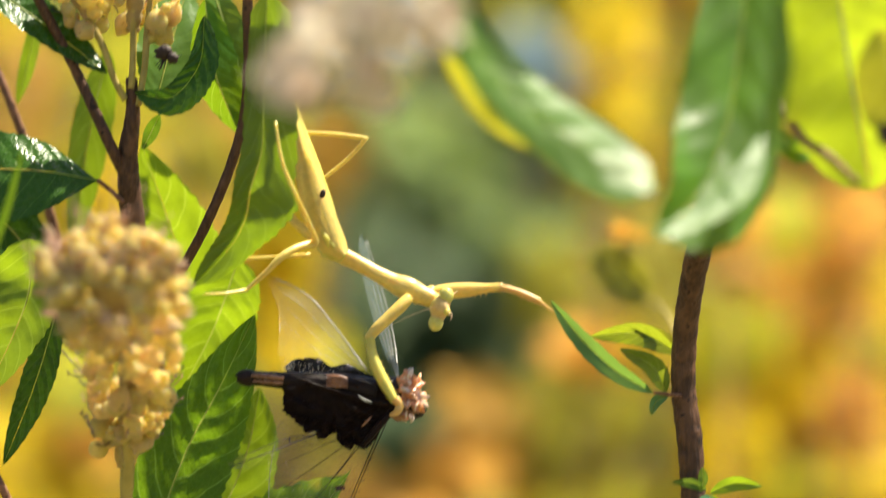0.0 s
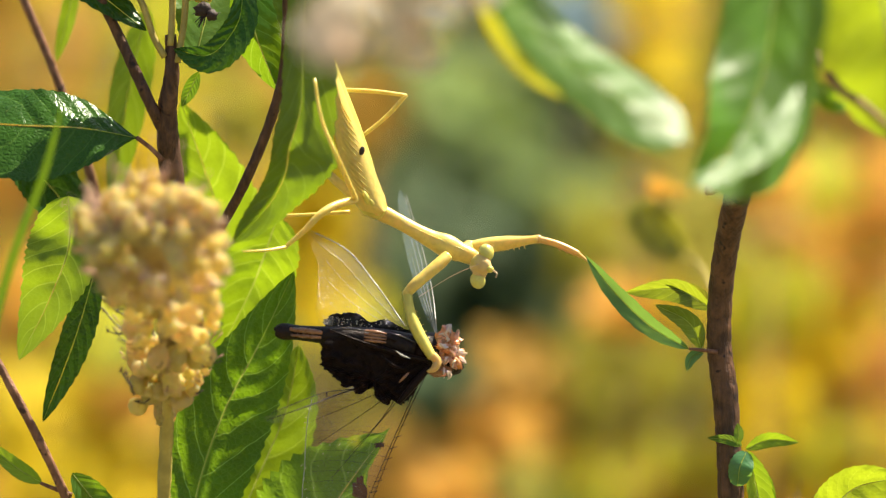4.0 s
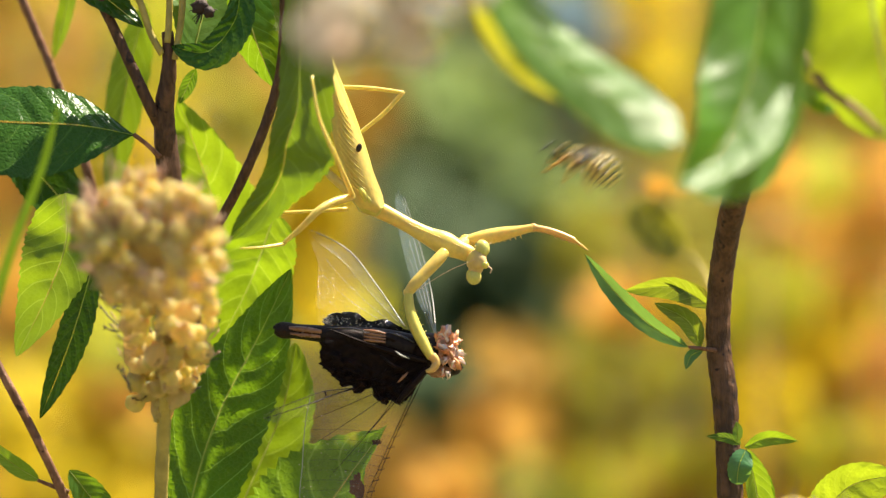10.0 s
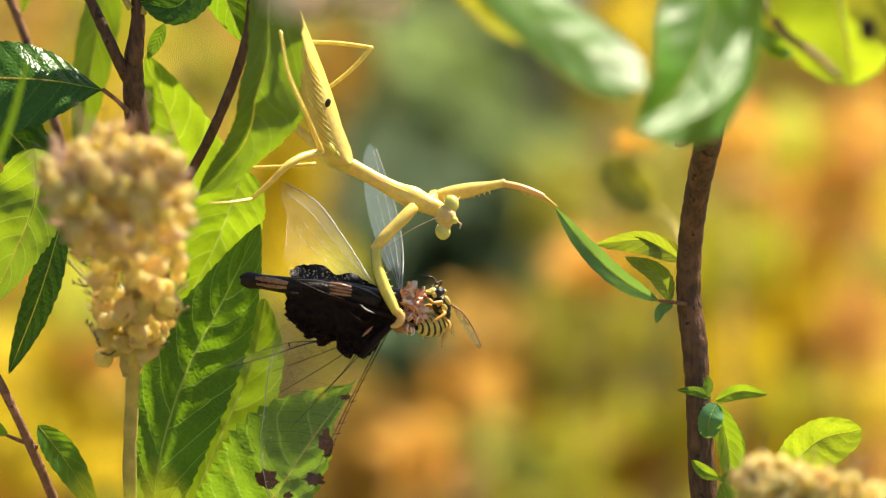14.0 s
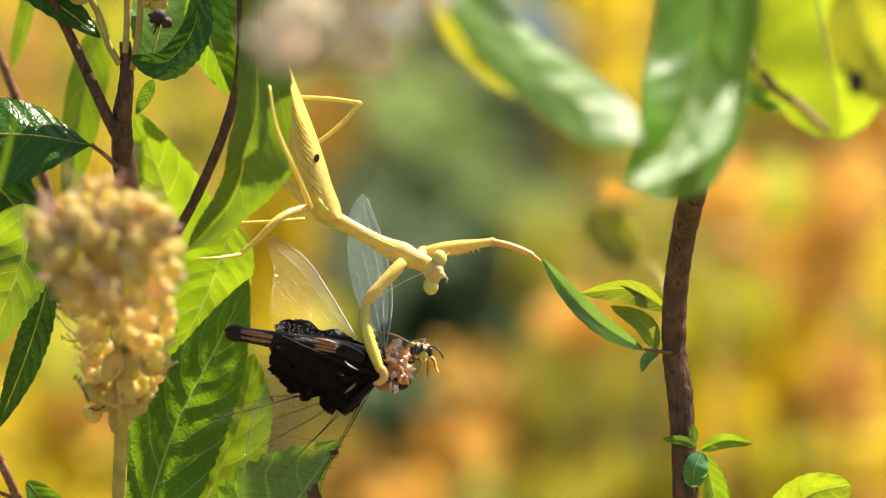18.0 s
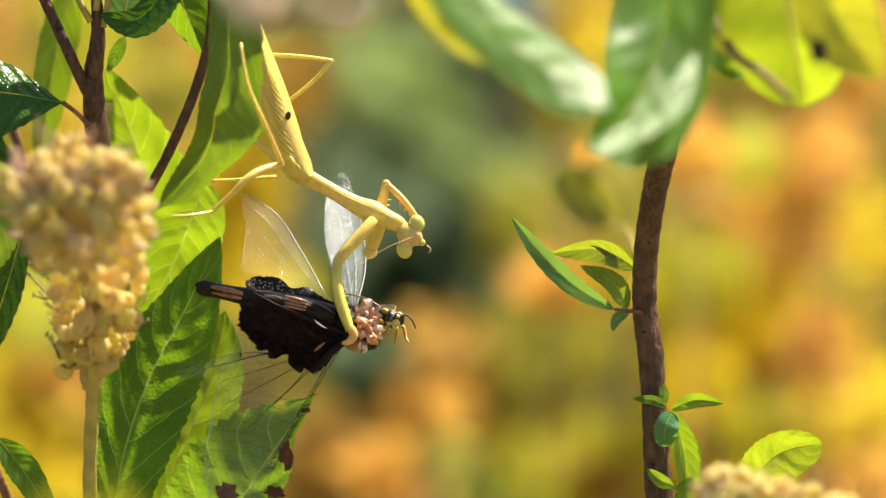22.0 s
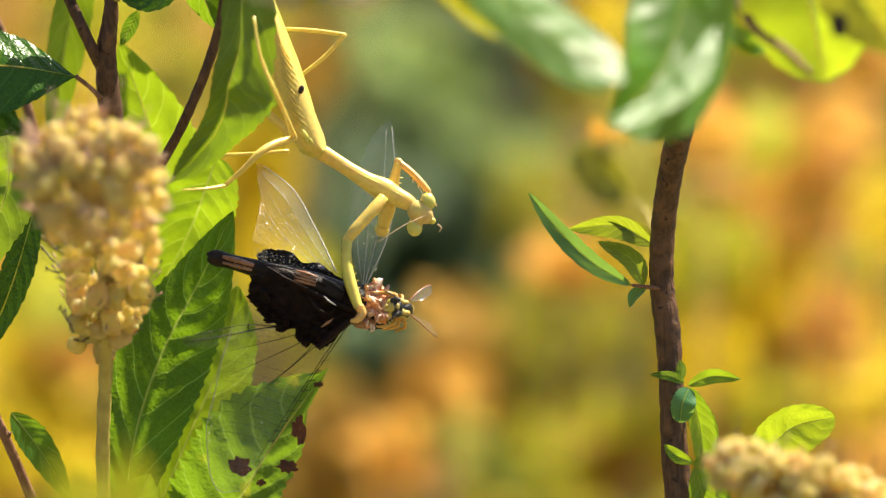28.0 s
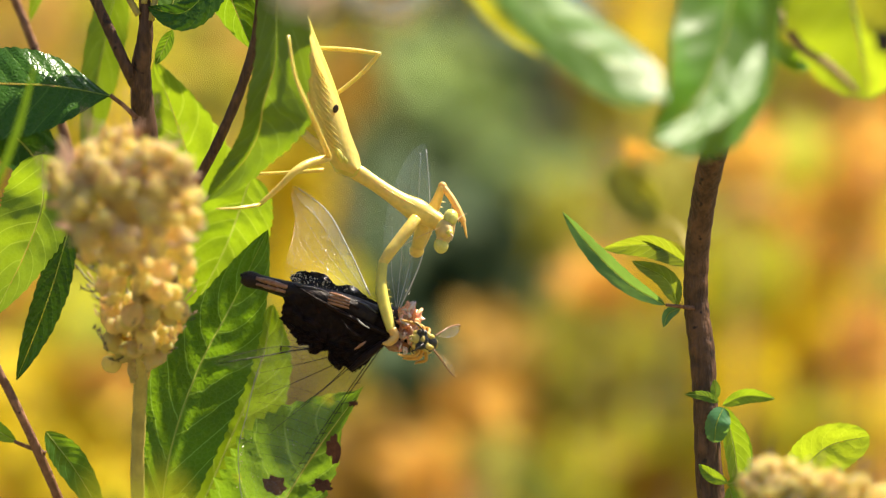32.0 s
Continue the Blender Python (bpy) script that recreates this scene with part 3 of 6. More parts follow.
CLUMP_KIND = {"gold": (GOLD, "golden-yellow flowering meadow plant, blurred by distance"), "orange": (ORANGE, "orange-leaved meadow plant, blurred by distance"),
              "lime": (LIME, "yellow-green meadow plant, blurred by distance"), "olive": (OLIVE, "olive meadow plant, blurred by distance"),
              "shade": (SHADE, "bush in deep distance, shade put into its blue-green colour"), "moss": (MOSS, "muted green bush in the distance"),
              "deep_shade": (DEEP_SHADE, "bush in the distance, deep shade put into its dark green colour"), "brown": (BROWN, "brown withered meadow plant, blurred by distance"),
              "blue": (BLUE, "foliage in the distance, coloured greyish blue for sky sheen")}


def clumps():
    rng = random.Random(11)
    bank = [(u + rng.uniform(-40, 40), v + rng.uniform(-40, 40), 70, 64, rng.uniform(1.2, 1.45), rng.choice(("gold", "gold", "lime", "lime", "olive", "olive", "olive", "orange", "brown", "moss")))
            for u in range(-80, 1760, 120) for v in range(-140, 1080, 120) if not (630 < u < 1060 and v < 600)]
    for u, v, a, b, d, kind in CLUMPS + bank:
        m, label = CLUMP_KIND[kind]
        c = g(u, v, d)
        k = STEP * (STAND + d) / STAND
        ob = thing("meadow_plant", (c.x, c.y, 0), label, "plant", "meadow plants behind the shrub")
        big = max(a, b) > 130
        part("foliage", leaf_cloud(c, a * k, 0.04, b * k, 260 if kind == "deep_shade" else 150 if big else 46, (0.026 if big else 0.016), rng, 0.55, 0.75), m, ob)
        part("stem", tube([Vector((c.x + rng.uniform(-.02, .02), c.y, -0.05)), Vector((c.x, c.y, c.z * 0.5)), c], [16, 13, 6], seg=6, sub=3), BARK_RED, ob)


clumps()


# ---- the shrub on which the mantis hangs ----
shrub = thing("shrub", (g(330, 0, 0.02).x, 0.02, 0), "brown-stemmed shrub with serrated green leaves and seed racemes", "shrub")


def left_shrub():
    s = shrub
    base = Vector((shrub.location.x, 0.03, -0.03))
    part("stem", tube([base, g(420, 2500, 0.03), g(372, 1000, 0.03), g(330, 640, 0.022), g(296, 460, 0.012), g(284, 340, 0.008), g(270, 240, 0.004), g(266, 170, 0.002), g(275, 90, 0.0), g(272, 30, 0.0)],
                      [34, 32, 26, 24, 22, 21, 21, 18, 13, 10], sub=8, knob=0.05), BARK, s)
    part("branch", tube([g(262, 200, 0.003), g(246, 172, 0.001), g(212, 100, 0.0), g(165, 0, 0.0), g(104, -115, -0.004), g(40, -260, -0.01)], [13, 11, 10, 9, 9, 7], sub=8, knob=0.05), BARK, s)
    part("branch", tube([g(310, 520, 0.014), g(345, 405, 0.008), g(400, 300, 0.002), g(450, 180, 0.0), g(471, 105, -0.001), g(480, 0, -0.003), g(478, -110, -0.006), g(500, -260, -0.01)], [12, 9, 9, 9, 9, 10, 9, 7], sub=8, knob=0.06), BARK, s)
    part("branch", tube([g(172, 470, 0.06), g(140, 310, 0.05), g(105, 200, 0.05), g(62, 85, 0.05), g(22, -10, 0.05), g(-40, -160, 0.05)], [9, 9, 9, 8, 8, 6], sub=6, knob=0.08), BARK_RED, s)
    part("branch", tube([g(260, 1300, 0.03), g(110, 900, 0.012), g(48, 765, 0.008), g(-12, 650, 0.008), g(-60, 560, 0.01)], [11, 9, 8, 8, 6], sub=6, knob=0.08), BARK_RED, s)
    part("petiole", tube([g(258, 252, 0.0), g(238, 232, -0.001), g(212, 212, -0.002)], [5, 4, 4]), BARK_RED, s)
    part("petiole", tube([g(98, 845, 0.01), g(70, 835, 0.01), g(42, 824, 0.01)], [4, 4, 3]), BARK_RED, s)
    # upper seed stalks
    for pts in ([(262, 70), (245, 40), (222, -25), (195, -75), (150, -130)], [(272, 50), (275, 0), (276, -60), (278, -160)], [(284, 80), (296, 10), (300, -50), (310, -150)]):
        part("seed_stalk", tube([g(u, v, -0.001) for u, v in pts], [6] * (len(pts) - 1) + [4], sub=6), STALK, s)
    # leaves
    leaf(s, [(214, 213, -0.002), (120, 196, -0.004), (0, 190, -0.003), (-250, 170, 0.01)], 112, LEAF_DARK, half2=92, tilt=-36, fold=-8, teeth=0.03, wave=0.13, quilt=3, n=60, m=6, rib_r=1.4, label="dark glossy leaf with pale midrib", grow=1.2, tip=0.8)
    # lit leaf colour makes up for the shade that falls on this blade
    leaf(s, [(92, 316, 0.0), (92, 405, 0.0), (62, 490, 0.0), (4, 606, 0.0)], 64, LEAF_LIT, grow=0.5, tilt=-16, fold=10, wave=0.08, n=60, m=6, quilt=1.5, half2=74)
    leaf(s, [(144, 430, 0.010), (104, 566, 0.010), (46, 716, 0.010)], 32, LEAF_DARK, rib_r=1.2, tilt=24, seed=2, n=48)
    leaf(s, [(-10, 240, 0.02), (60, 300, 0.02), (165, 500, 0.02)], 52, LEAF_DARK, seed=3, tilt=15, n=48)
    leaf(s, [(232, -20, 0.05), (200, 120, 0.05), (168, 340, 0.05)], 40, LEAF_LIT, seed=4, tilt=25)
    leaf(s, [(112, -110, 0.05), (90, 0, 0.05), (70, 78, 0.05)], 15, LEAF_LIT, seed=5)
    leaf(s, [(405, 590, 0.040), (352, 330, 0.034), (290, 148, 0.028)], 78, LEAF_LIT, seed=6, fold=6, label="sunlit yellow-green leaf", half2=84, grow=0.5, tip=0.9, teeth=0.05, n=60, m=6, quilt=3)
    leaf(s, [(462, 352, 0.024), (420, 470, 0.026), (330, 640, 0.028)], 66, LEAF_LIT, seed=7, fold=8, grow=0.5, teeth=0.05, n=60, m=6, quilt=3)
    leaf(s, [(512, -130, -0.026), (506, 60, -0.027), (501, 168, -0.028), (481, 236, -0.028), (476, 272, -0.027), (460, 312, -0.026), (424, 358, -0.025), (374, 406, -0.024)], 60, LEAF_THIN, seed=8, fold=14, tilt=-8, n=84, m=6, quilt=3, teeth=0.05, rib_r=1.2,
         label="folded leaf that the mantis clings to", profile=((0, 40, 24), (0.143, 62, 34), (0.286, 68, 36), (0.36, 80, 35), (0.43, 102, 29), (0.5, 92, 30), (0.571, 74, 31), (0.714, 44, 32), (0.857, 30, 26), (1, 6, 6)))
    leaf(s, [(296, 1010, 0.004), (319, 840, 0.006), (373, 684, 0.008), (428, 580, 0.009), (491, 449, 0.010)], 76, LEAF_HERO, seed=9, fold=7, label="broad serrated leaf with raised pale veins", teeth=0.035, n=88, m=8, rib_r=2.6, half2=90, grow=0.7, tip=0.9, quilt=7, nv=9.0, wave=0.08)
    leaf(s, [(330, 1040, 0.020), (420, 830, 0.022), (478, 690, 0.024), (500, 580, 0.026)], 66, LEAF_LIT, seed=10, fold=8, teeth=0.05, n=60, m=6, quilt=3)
    leaf(s, [(420, 1120, 0.02), (480, 1000, 0.014), (560, 866, 0.012), (662, 724, 0.010)], 104, LEAF_MOTTLED, seed=12, fold=10, tilt=10, n=84, m=8, quilt=7, label="leaf with brown blotches and bitten edge", teeth=0.07, wave=0.10,
         profile=((0, 30, 30), (0.33, 122, 66), (0.63, 130, 62), (0.70, 118, 54), (0.77, 102, 44), (0.81, 82, 18), (0.85, 68, 14), (0.94, 24, 7), (1, 4, 3)))
    leaf(s, [(270, 1060, -0.004), (310, 985, -0.004), (345, 915, -0.004)], 48, LEAF_LIT, seed=13)
    leaf(s, [(98, 806, 0.01), (140, 860, 0.01), (205, 965, 0.012)], 30, LEAF, seed=14, tilt=20)
    leaf(s, [(45, 824, 0.01), (5, 800, 0.01), (-60, 745, 0.012)], 16, LEAF_LIT, seed=15)
    # leaves round the upper seed stalks
    leaf(s, [(10, -140, 0.002), (110, -70, 0.0), (230, 24, -0.001)], 42, LEAF_DARK, seed=16, tilt=34, fold=8, wave=0.15, n=48)
    leaf(s, [(402, -80, -0.002), (388, 16, -0.004), (340, 66, -0.004), (278, 56, -0.002)], 40, LEAF_DARK, rib_r=0.8, seed=17, fold=20, half2=24, wave=0.2, n=60, m=6, quilt=4)
    leaf(s, [(316, 75, 0.002), (340, -20, 0.008), (372, -130, 0.018)], 62, LEAF_PALE, seed=18, tilt=-10)
    leaf(s, [(402, -110, 0.002), (420, 20, 0.0), (462, 130, 0.0)], 46, LEAF, seed=19, tilt=-10, fold=-24)
    leaf(s, [(322, 96, 0.0), (308, 126, 0.0), (292, 158, 0.0)], 13, LEAF, seed=20)
    leaf(s, [(415, -130, 0.016), (442, -50, 0.010), (470, 30, 0.004)], 34, LEAF_PALE, seed=21)


left_shrub()


def blotches(host):
    """Brown blotches that lie on a leaf's blade."""
    rng = random.Random(5)
    skin = [ORIGIN[host] + v.co for v in host.data.vertices]

    def lay(u, v):
        p = g(u, v, 0.012)
        near = sorted(skin, key=lambda w: (w.x - p.x) ** 2 + (w.z - p.z) ** 2)[:4]
        return Vector((p.x, sum(w.y for w in near) / 4 - 0.0007, p.z))
    for u, v, a, b in ((608, 834, 13, 27), (586, 902, 20, 12), (500, 900, 24, 18), (642, 756, 10, 6), (540, 930, 8, 7)):
        vs = [lay(u, v)]
        for j in range(18):
            q = 2 * math.pi * j / 18
            k = rng.uniform(0.62, 1.2)
            vs.append(lay(u + a * k * math.cos(q), v + b * k * math.sin(q)))
        part("brown_blotch", (vs, [(0, 1 + j, 1 + (j + 1) % 18) for j in range(18)]), BLOTCH, host)


blotches([o for o in shrub.children if o.get("label") == "leaf with brown blotches and bitten edge"][0])


def added_shade_leaves():
    """Unseen leaves added above the view, square to the sun, each cut to the patch of shade that it throws on a leaf
    below.
    """
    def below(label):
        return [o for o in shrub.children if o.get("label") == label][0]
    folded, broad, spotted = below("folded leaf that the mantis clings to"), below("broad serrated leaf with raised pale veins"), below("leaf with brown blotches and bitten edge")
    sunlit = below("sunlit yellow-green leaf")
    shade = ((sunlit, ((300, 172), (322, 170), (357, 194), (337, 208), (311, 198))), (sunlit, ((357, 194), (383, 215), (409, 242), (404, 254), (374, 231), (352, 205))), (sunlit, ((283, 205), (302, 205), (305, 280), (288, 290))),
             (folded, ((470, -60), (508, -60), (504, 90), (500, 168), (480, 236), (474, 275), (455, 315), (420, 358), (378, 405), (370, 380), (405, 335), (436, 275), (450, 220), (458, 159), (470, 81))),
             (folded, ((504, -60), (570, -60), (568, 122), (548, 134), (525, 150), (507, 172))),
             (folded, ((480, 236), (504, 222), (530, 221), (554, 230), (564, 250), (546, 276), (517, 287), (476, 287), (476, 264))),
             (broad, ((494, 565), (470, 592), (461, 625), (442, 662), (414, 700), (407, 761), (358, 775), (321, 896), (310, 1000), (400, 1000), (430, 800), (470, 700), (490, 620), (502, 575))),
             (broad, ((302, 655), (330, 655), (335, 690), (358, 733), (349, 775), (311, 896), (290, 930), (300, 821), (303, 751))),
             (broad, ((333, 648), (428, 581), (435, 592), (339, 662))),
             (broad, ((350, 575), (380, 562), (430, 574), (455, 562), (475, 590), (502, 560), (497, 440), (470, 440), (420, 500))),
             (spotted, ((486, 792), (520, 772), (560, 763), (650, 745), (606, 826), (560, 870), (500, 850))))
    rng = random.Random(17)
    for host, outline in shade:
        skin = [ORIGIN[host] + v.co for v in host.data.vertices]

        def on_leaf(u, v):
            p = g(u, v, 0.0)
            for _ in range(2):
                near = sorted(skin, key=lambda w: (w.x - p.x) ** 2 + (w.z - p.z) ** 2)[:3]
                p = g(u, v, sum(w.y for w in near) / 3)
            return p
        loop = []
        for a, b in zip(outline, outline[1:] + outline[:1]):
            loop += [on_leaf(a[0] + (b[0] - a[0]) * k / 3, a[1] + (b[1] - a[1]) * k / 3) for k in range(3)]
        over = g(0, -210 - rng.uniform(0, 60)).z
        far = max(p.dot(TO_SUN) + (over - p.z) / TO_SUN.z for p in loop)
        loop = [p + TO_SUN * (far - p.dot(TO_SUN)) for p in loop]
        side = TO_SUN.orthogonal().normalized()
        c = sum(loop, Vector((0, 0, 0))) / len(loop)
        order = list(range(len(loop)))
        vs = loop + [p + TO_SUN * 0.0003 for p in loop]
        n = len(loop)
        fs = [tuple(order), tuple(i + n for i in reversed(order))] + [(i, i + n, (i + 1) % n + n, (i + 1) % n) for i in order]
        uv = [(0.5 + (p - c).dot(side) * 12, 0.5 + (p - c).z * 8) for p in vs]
        # added shade caster, outlined by its own shadow
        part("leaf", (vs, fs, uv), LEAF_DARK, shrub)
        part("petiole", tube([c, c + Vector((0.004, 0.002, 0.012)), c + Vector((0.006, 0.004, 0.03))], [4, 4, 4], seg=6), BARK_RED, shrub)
    # unseen branch added to go with the shade casters
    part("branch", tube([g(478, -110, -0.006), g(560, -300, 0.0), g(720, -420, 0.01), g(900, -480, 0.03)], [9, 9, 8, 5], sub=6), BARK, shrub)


added_shade_leaves()


def raceme(parent, axis, radii, count, size, seed, hairs=40, hair_up=80, mat=None, stem_pts=None, stem_r=11, core=0.2):
    """Seed raceme: a stalk set with round capsules, each with a fine style."""
    rng = random.Random(seed)
    pts = [g(*p) for p in axis]
    ob = part("raceme", tube(stem_pts or pts, [stem_r] * len(stem_pts or pts), sub=10, knob=0.12), STALK, parent, "cream seed raceme")
    rows = curve_points([(*p, r) for p, r in zip(pts, radii)], 12)
    along = (pts[-1] - pts[0]).normalized()
    first = (Vector((1, 0, 0)) - along * along.x if abs(along.z) > 0.36 else along.orthogonal()).normalized()
    across = (first, along.cross(first).normalized() * 0.8)
    shapes = []
    for q in range(3):
        vs, fs = ball(Vector((0, 0, 0)), size, size, size * 0.95, 12, 9)
        # pear-shaped, faintly ribbed, with the stub of the style on its crown and a calyx rim below
        out = []
        for v in vs:
            z = v.z / (size * STEP)
            a = math.atan2(v.y, v.x)
            k = (1 + 0.05 * math.cos(5 * a)) * (1.0 - 0.16 * max(0.0, z) + 0.06 * min(0.0, z)) * (1 + 0.10 * noise.noise(v * 700 + Vector((q * 9, 0, 0))))
            out.append(Vector((v.x * k, v.y * k, v.z * (1.12 if z > 0.8 else 1.0))))
        vs = out
        for z0, z1, r0, r1 in ((0.92, 1.5, 0.16, 0.07), (-0.86, -1.12, 0.42, 0.30)):
            k = len(vs)
            vs += [Vector((math.cos(a) * r * size, math.sin(a) * r * size, z * size)) * STEP for z, r in ((z0, r0), (z1, r1)) for a in (0, 1.26, 2.5, 3.8, 5)]
            fs += [(k + i, k + (i + 1) % 5, k + 5 + (i + 1) % 5, k + 5 + i) for i in range(5)] + [tuple(range(k + 5, k + 10))]
        shapes.append((vs, fs))
    part("core", tube(pts, [r * core for r in radii], seg=12, sub=10, knob=0.2), CORE, ob, "brown dry core of the raceme")
    meshes = []
    for i in range(count):
        r = rows[int(len(rows) * (i + rng.random()) / count) % len(rows)]
        q = rng.uniform(0, 2 * math.pi)
        rad = r[3] * STEP * (0.56 + 0.46 * math.sqrt(rng.random()))
        if core > 0.3 and i % 6 == 0:
            # the near end is closed by a dome of capsules
            r, rad = rows[0], rows[0][3] * STEP * math.sqrt(rng.random()) * 0.9
        c = Vector(r[:3]) + across[0] * (math.cos(q) * rad) + across[1] * (math.sin(q) * rad) + along * (rng.uniform(-9, 9) * STEP)
        if len(meshes) < 3:
            o = part("capsule", shapes[len(meshes)], mat or CAPSULE, ob, pivot=(0, 0, 0))
            meshes.append(o.data)
        else:
            o = new("capsule", meshes[i % 3])
            o.parent = ob
            ORIGIN[o] = c
        o.location = c - ORIGIN[ob]
        o.rotation_euler = (rng.uniform(-0.9, 0.9), rng.uniform(-0.9, 0.9), rng.uniform(0, 6))
        k = rng.choice((0.5, 0.65, 0.8, 0.9, 1.0, 1.1, 1.3)) * rng.uniform(0.92, 1.08)
        o.scale = (k * rng.uniform(0.85, 1.15), k, k * rng.uniform(0.8, 1.25))
    fine, pink = [], []
    for i in range(hairs):
        r = rows[rng.randrange(len(rows))]
        q = rng.uniform(0, 2 * math.pi)
        out = (across[0] * math.cos(q) + across[1] * math.sin(q) + Vector((0, 0, rng.uniform(-0.2, 0.6)))).normalized()
        a = Vector(r[:3]) + out * (r[3] * STEP * 0.9)
        L = rng.uniform(20, 40) * STEP
        up = Vector((0, 0, rng.uniform(0.2, 0.9)))
        (fine if rng.random() < 0.5 else pink).append(tube([a, a + out * L * 0.5 + up * L * 0.2, a + (out + up * 0.8) * L], [1.3, 1.0, 1.3], seg=4, sub=3))
    for i in range(hair_up):
        r = rows[rng.randrange(max(1, len(rows) // 5))]
        a = Vector(r[:3]) + Vector((rng.uniform(-1, 1) * r[3] * STEP, rng.uniform(-1, 1) * r[3] * STEP * 0.6, 0))
        L = rng.uniform(14, 44) * STEP
        pink.append(tube([a, a + Vector((rng.uniform(-.25, .25), 0, 1)) * L], [2.0, 1.0], seg=4, sub=2))
    if core > 0.3:
        # dry remains of petals and stamens stick out all over the crown
        for i in range(130):
            r = rows[rng.randrange(max(1, len(rows) // 3))]
            q = rng.uniform(0, 2 * math.pi)
            end = -along * rng.uniform(0.0, 1.0) if i % 2 else Vector((0, 0, 0.3))
            out = (across[0] * math.cos(q) + across[1] * math.sin(q) + end).normalized()
            a = Vector(r[:3]) + (across[0] * math.cos(q) + across[1] * math.sin(q)) * (r[3] * STEP * rng.uniform(0.7, 1.0))
            L = rng.uniform(14, 34) * STEP
            bend = Vector((rng.uniform(-1, 1), rng.uniform(-1, 1), rng.uniform(-0.3, 1))) * (L * 0.3)
            part("dry_petal", tube([a, a + out * (L * 0.55) + bend * 0.4, a + out * L + bend], [rng.uniform(3, 5), rng.uniform(3, 6), 1.5], seg=6, sub=3, flat=0.5), TAN if i % 3 else HAIR_RED, ob)
    for piece in fine:
        part("style", piece, HAIR, ob)
    for piece in pink:
        part("style", piece, HAIR_RED, ob)
    return ob


raceme_1 = raceme(shrub, [(226, 368, -0.115), (238, 400, -0.105), (268, 470, -0.075), (276, 550, -0.045), (270, 615, -0.028), (262, 675, -0.018)], [112, 116, 88, 72, 66, 28], 255, 16, 1, hairs=120, hair_up=120,
       stem_pts=[g(238, 380, -0.105), g(270, 590, -0.035), g(266, 720, -0.018), g(260, 890, -0.01), g(300, 1300, 0.0), g(380, 2400, 0.02)], stem_r=12, core=0.31)


def forked_styles(host):
    """Dark dry styles with forked tips beside the raceme, and one capsule hanging below it."""
    rng = random.Random(31)
    for u, v, du, dv in ((205, 470, -38, -22), (203, 500, -44, -14), (196, 530, -40, -30), (190, 555, -36, -38), (188, 560, -26, -6), (212, 490, -8, -32), (200, 450, -40, -10), (205, 655, -20, -32), (208, 668, -14, -40), (200, 520, -22, -44), (210, 510, -30, 6)):
        a, b = g(u, v, -0.035), g(u + du, v + dv, -0.033 + rng.uniform(-.004, .004))
        mid = a.lerp(b, 0.5) + Vector((0, 0, -3 * STEP))
        part("style", [tube([a, mid, b], [2.0, 1.5, 1.3], seg=5, sub=4)] + [tube([b, b + Vector((rng.uniform(-7, 2), 0, k * 5)) * STEP], [1.7, 0.9], seg=4, sub=2) for k in (-1, 1)], HAIR, host)
    part("capsule", ball(g(214, 688, -0.02), 18, 17, 16, 12, 8, lump=0.12), CAPSULE, host)
    part("pedicel", tube([g(222, 680, -0.02), g(232, 662, -0.02), g(256, 652, -0.018)], [2, 2.4, 3], seg=6), STALK, host)


forked_styles(raceme_1)
raceme(shrub, [(275, -50, 0.0), (280, -110, 0.0), (285, -190, 0.0)], [55, 80, 60], 50, 16, 2, hairs=6, hair_up=0, stem_r=5)
raceme(shrub, [(205, -60, -0.002), (170, -110, -0.002), (140, -160, -0.002)], [20, 34, 30], 16, 15, 3, hairs=4, hair_up=0, stem_r=5)


def husk():
    ob = thing("dry_husk", g(334, -12, -0.006), "dry brown shrivelled flower husk on a leaf", "husk")
    rng = random.Random(8)
    part("husk", [ball(g(330, -14, -0.006), 15, 12, 13, 10, 7, lump=0.5), ball(g(345, -4, -0.007), 10, 9, 10, 10, 7, lump=0.5)], DRY, ob)
    part("bristle", [tube([g(335, -10, -0.006), g(335 + rng.uniform(-26, 26), -10 + rng.uniform(-5, 28), -0.007)], [1.8, 0.6], seg=4) for _ in range(12)], DRY, ob)


husk()


# ---- blades and flowers near the lens ----
def near_things():
    grass = thing("grass_blade", g(-60, 900, -0.09), "light green narrow grass blade, out of focus", "grass")
    part("blade", blade([g(-90, 800, -0.09), g(-10, 430, -0.09), g(50, 270, -0.09), g(82, 150, -0.09)], 8, grow=0.3, tip=0.6, teeth=0), LEAF, grass)
    fl = thing("blossom_cluster", g(660, -60, -0.30), "cream and pinkish blossom cluster, blurred close to the lens", "flower")
    rng = random.Random(4)
    for u, v, a, b, n in ((660, -60, 130, 75, 130), (690, 50, 45, 45, 36), (560, 30, 66, 60, 60), (800, -70, 70, 45, 40)):
        c = g(u, v, -0.30)
        part("blossom", leaf_cloud(c, a * STEP * 0.8, 0.02, b * STEP * 0.8, n, 0.006, rng, 0.8), CREAM, fl)
    part("stem", tube([g(640, 30, -0.30), g(700, -60, -0.30), g(860, -420, -0.30), g(1500, -700, -0.30), g(2300, 300, -0.30), Vector((0.22, -0.30, -0.02))], [6, 7, 9, 11, 13, 16], sub=8), STALK, fl)


near_things()
low = thing("low_blossom", (g(235, 990, -0.42).x, -0.42, 0), "pale yellow-green flower tuft, blurred close to the lens", "flower")
part("blossom", leaf_cloud(g(235, 990, -0.42), 0.010, 0.008, 0.009, 50, 0.006, random.Random(6), 0.7), LIME, low)
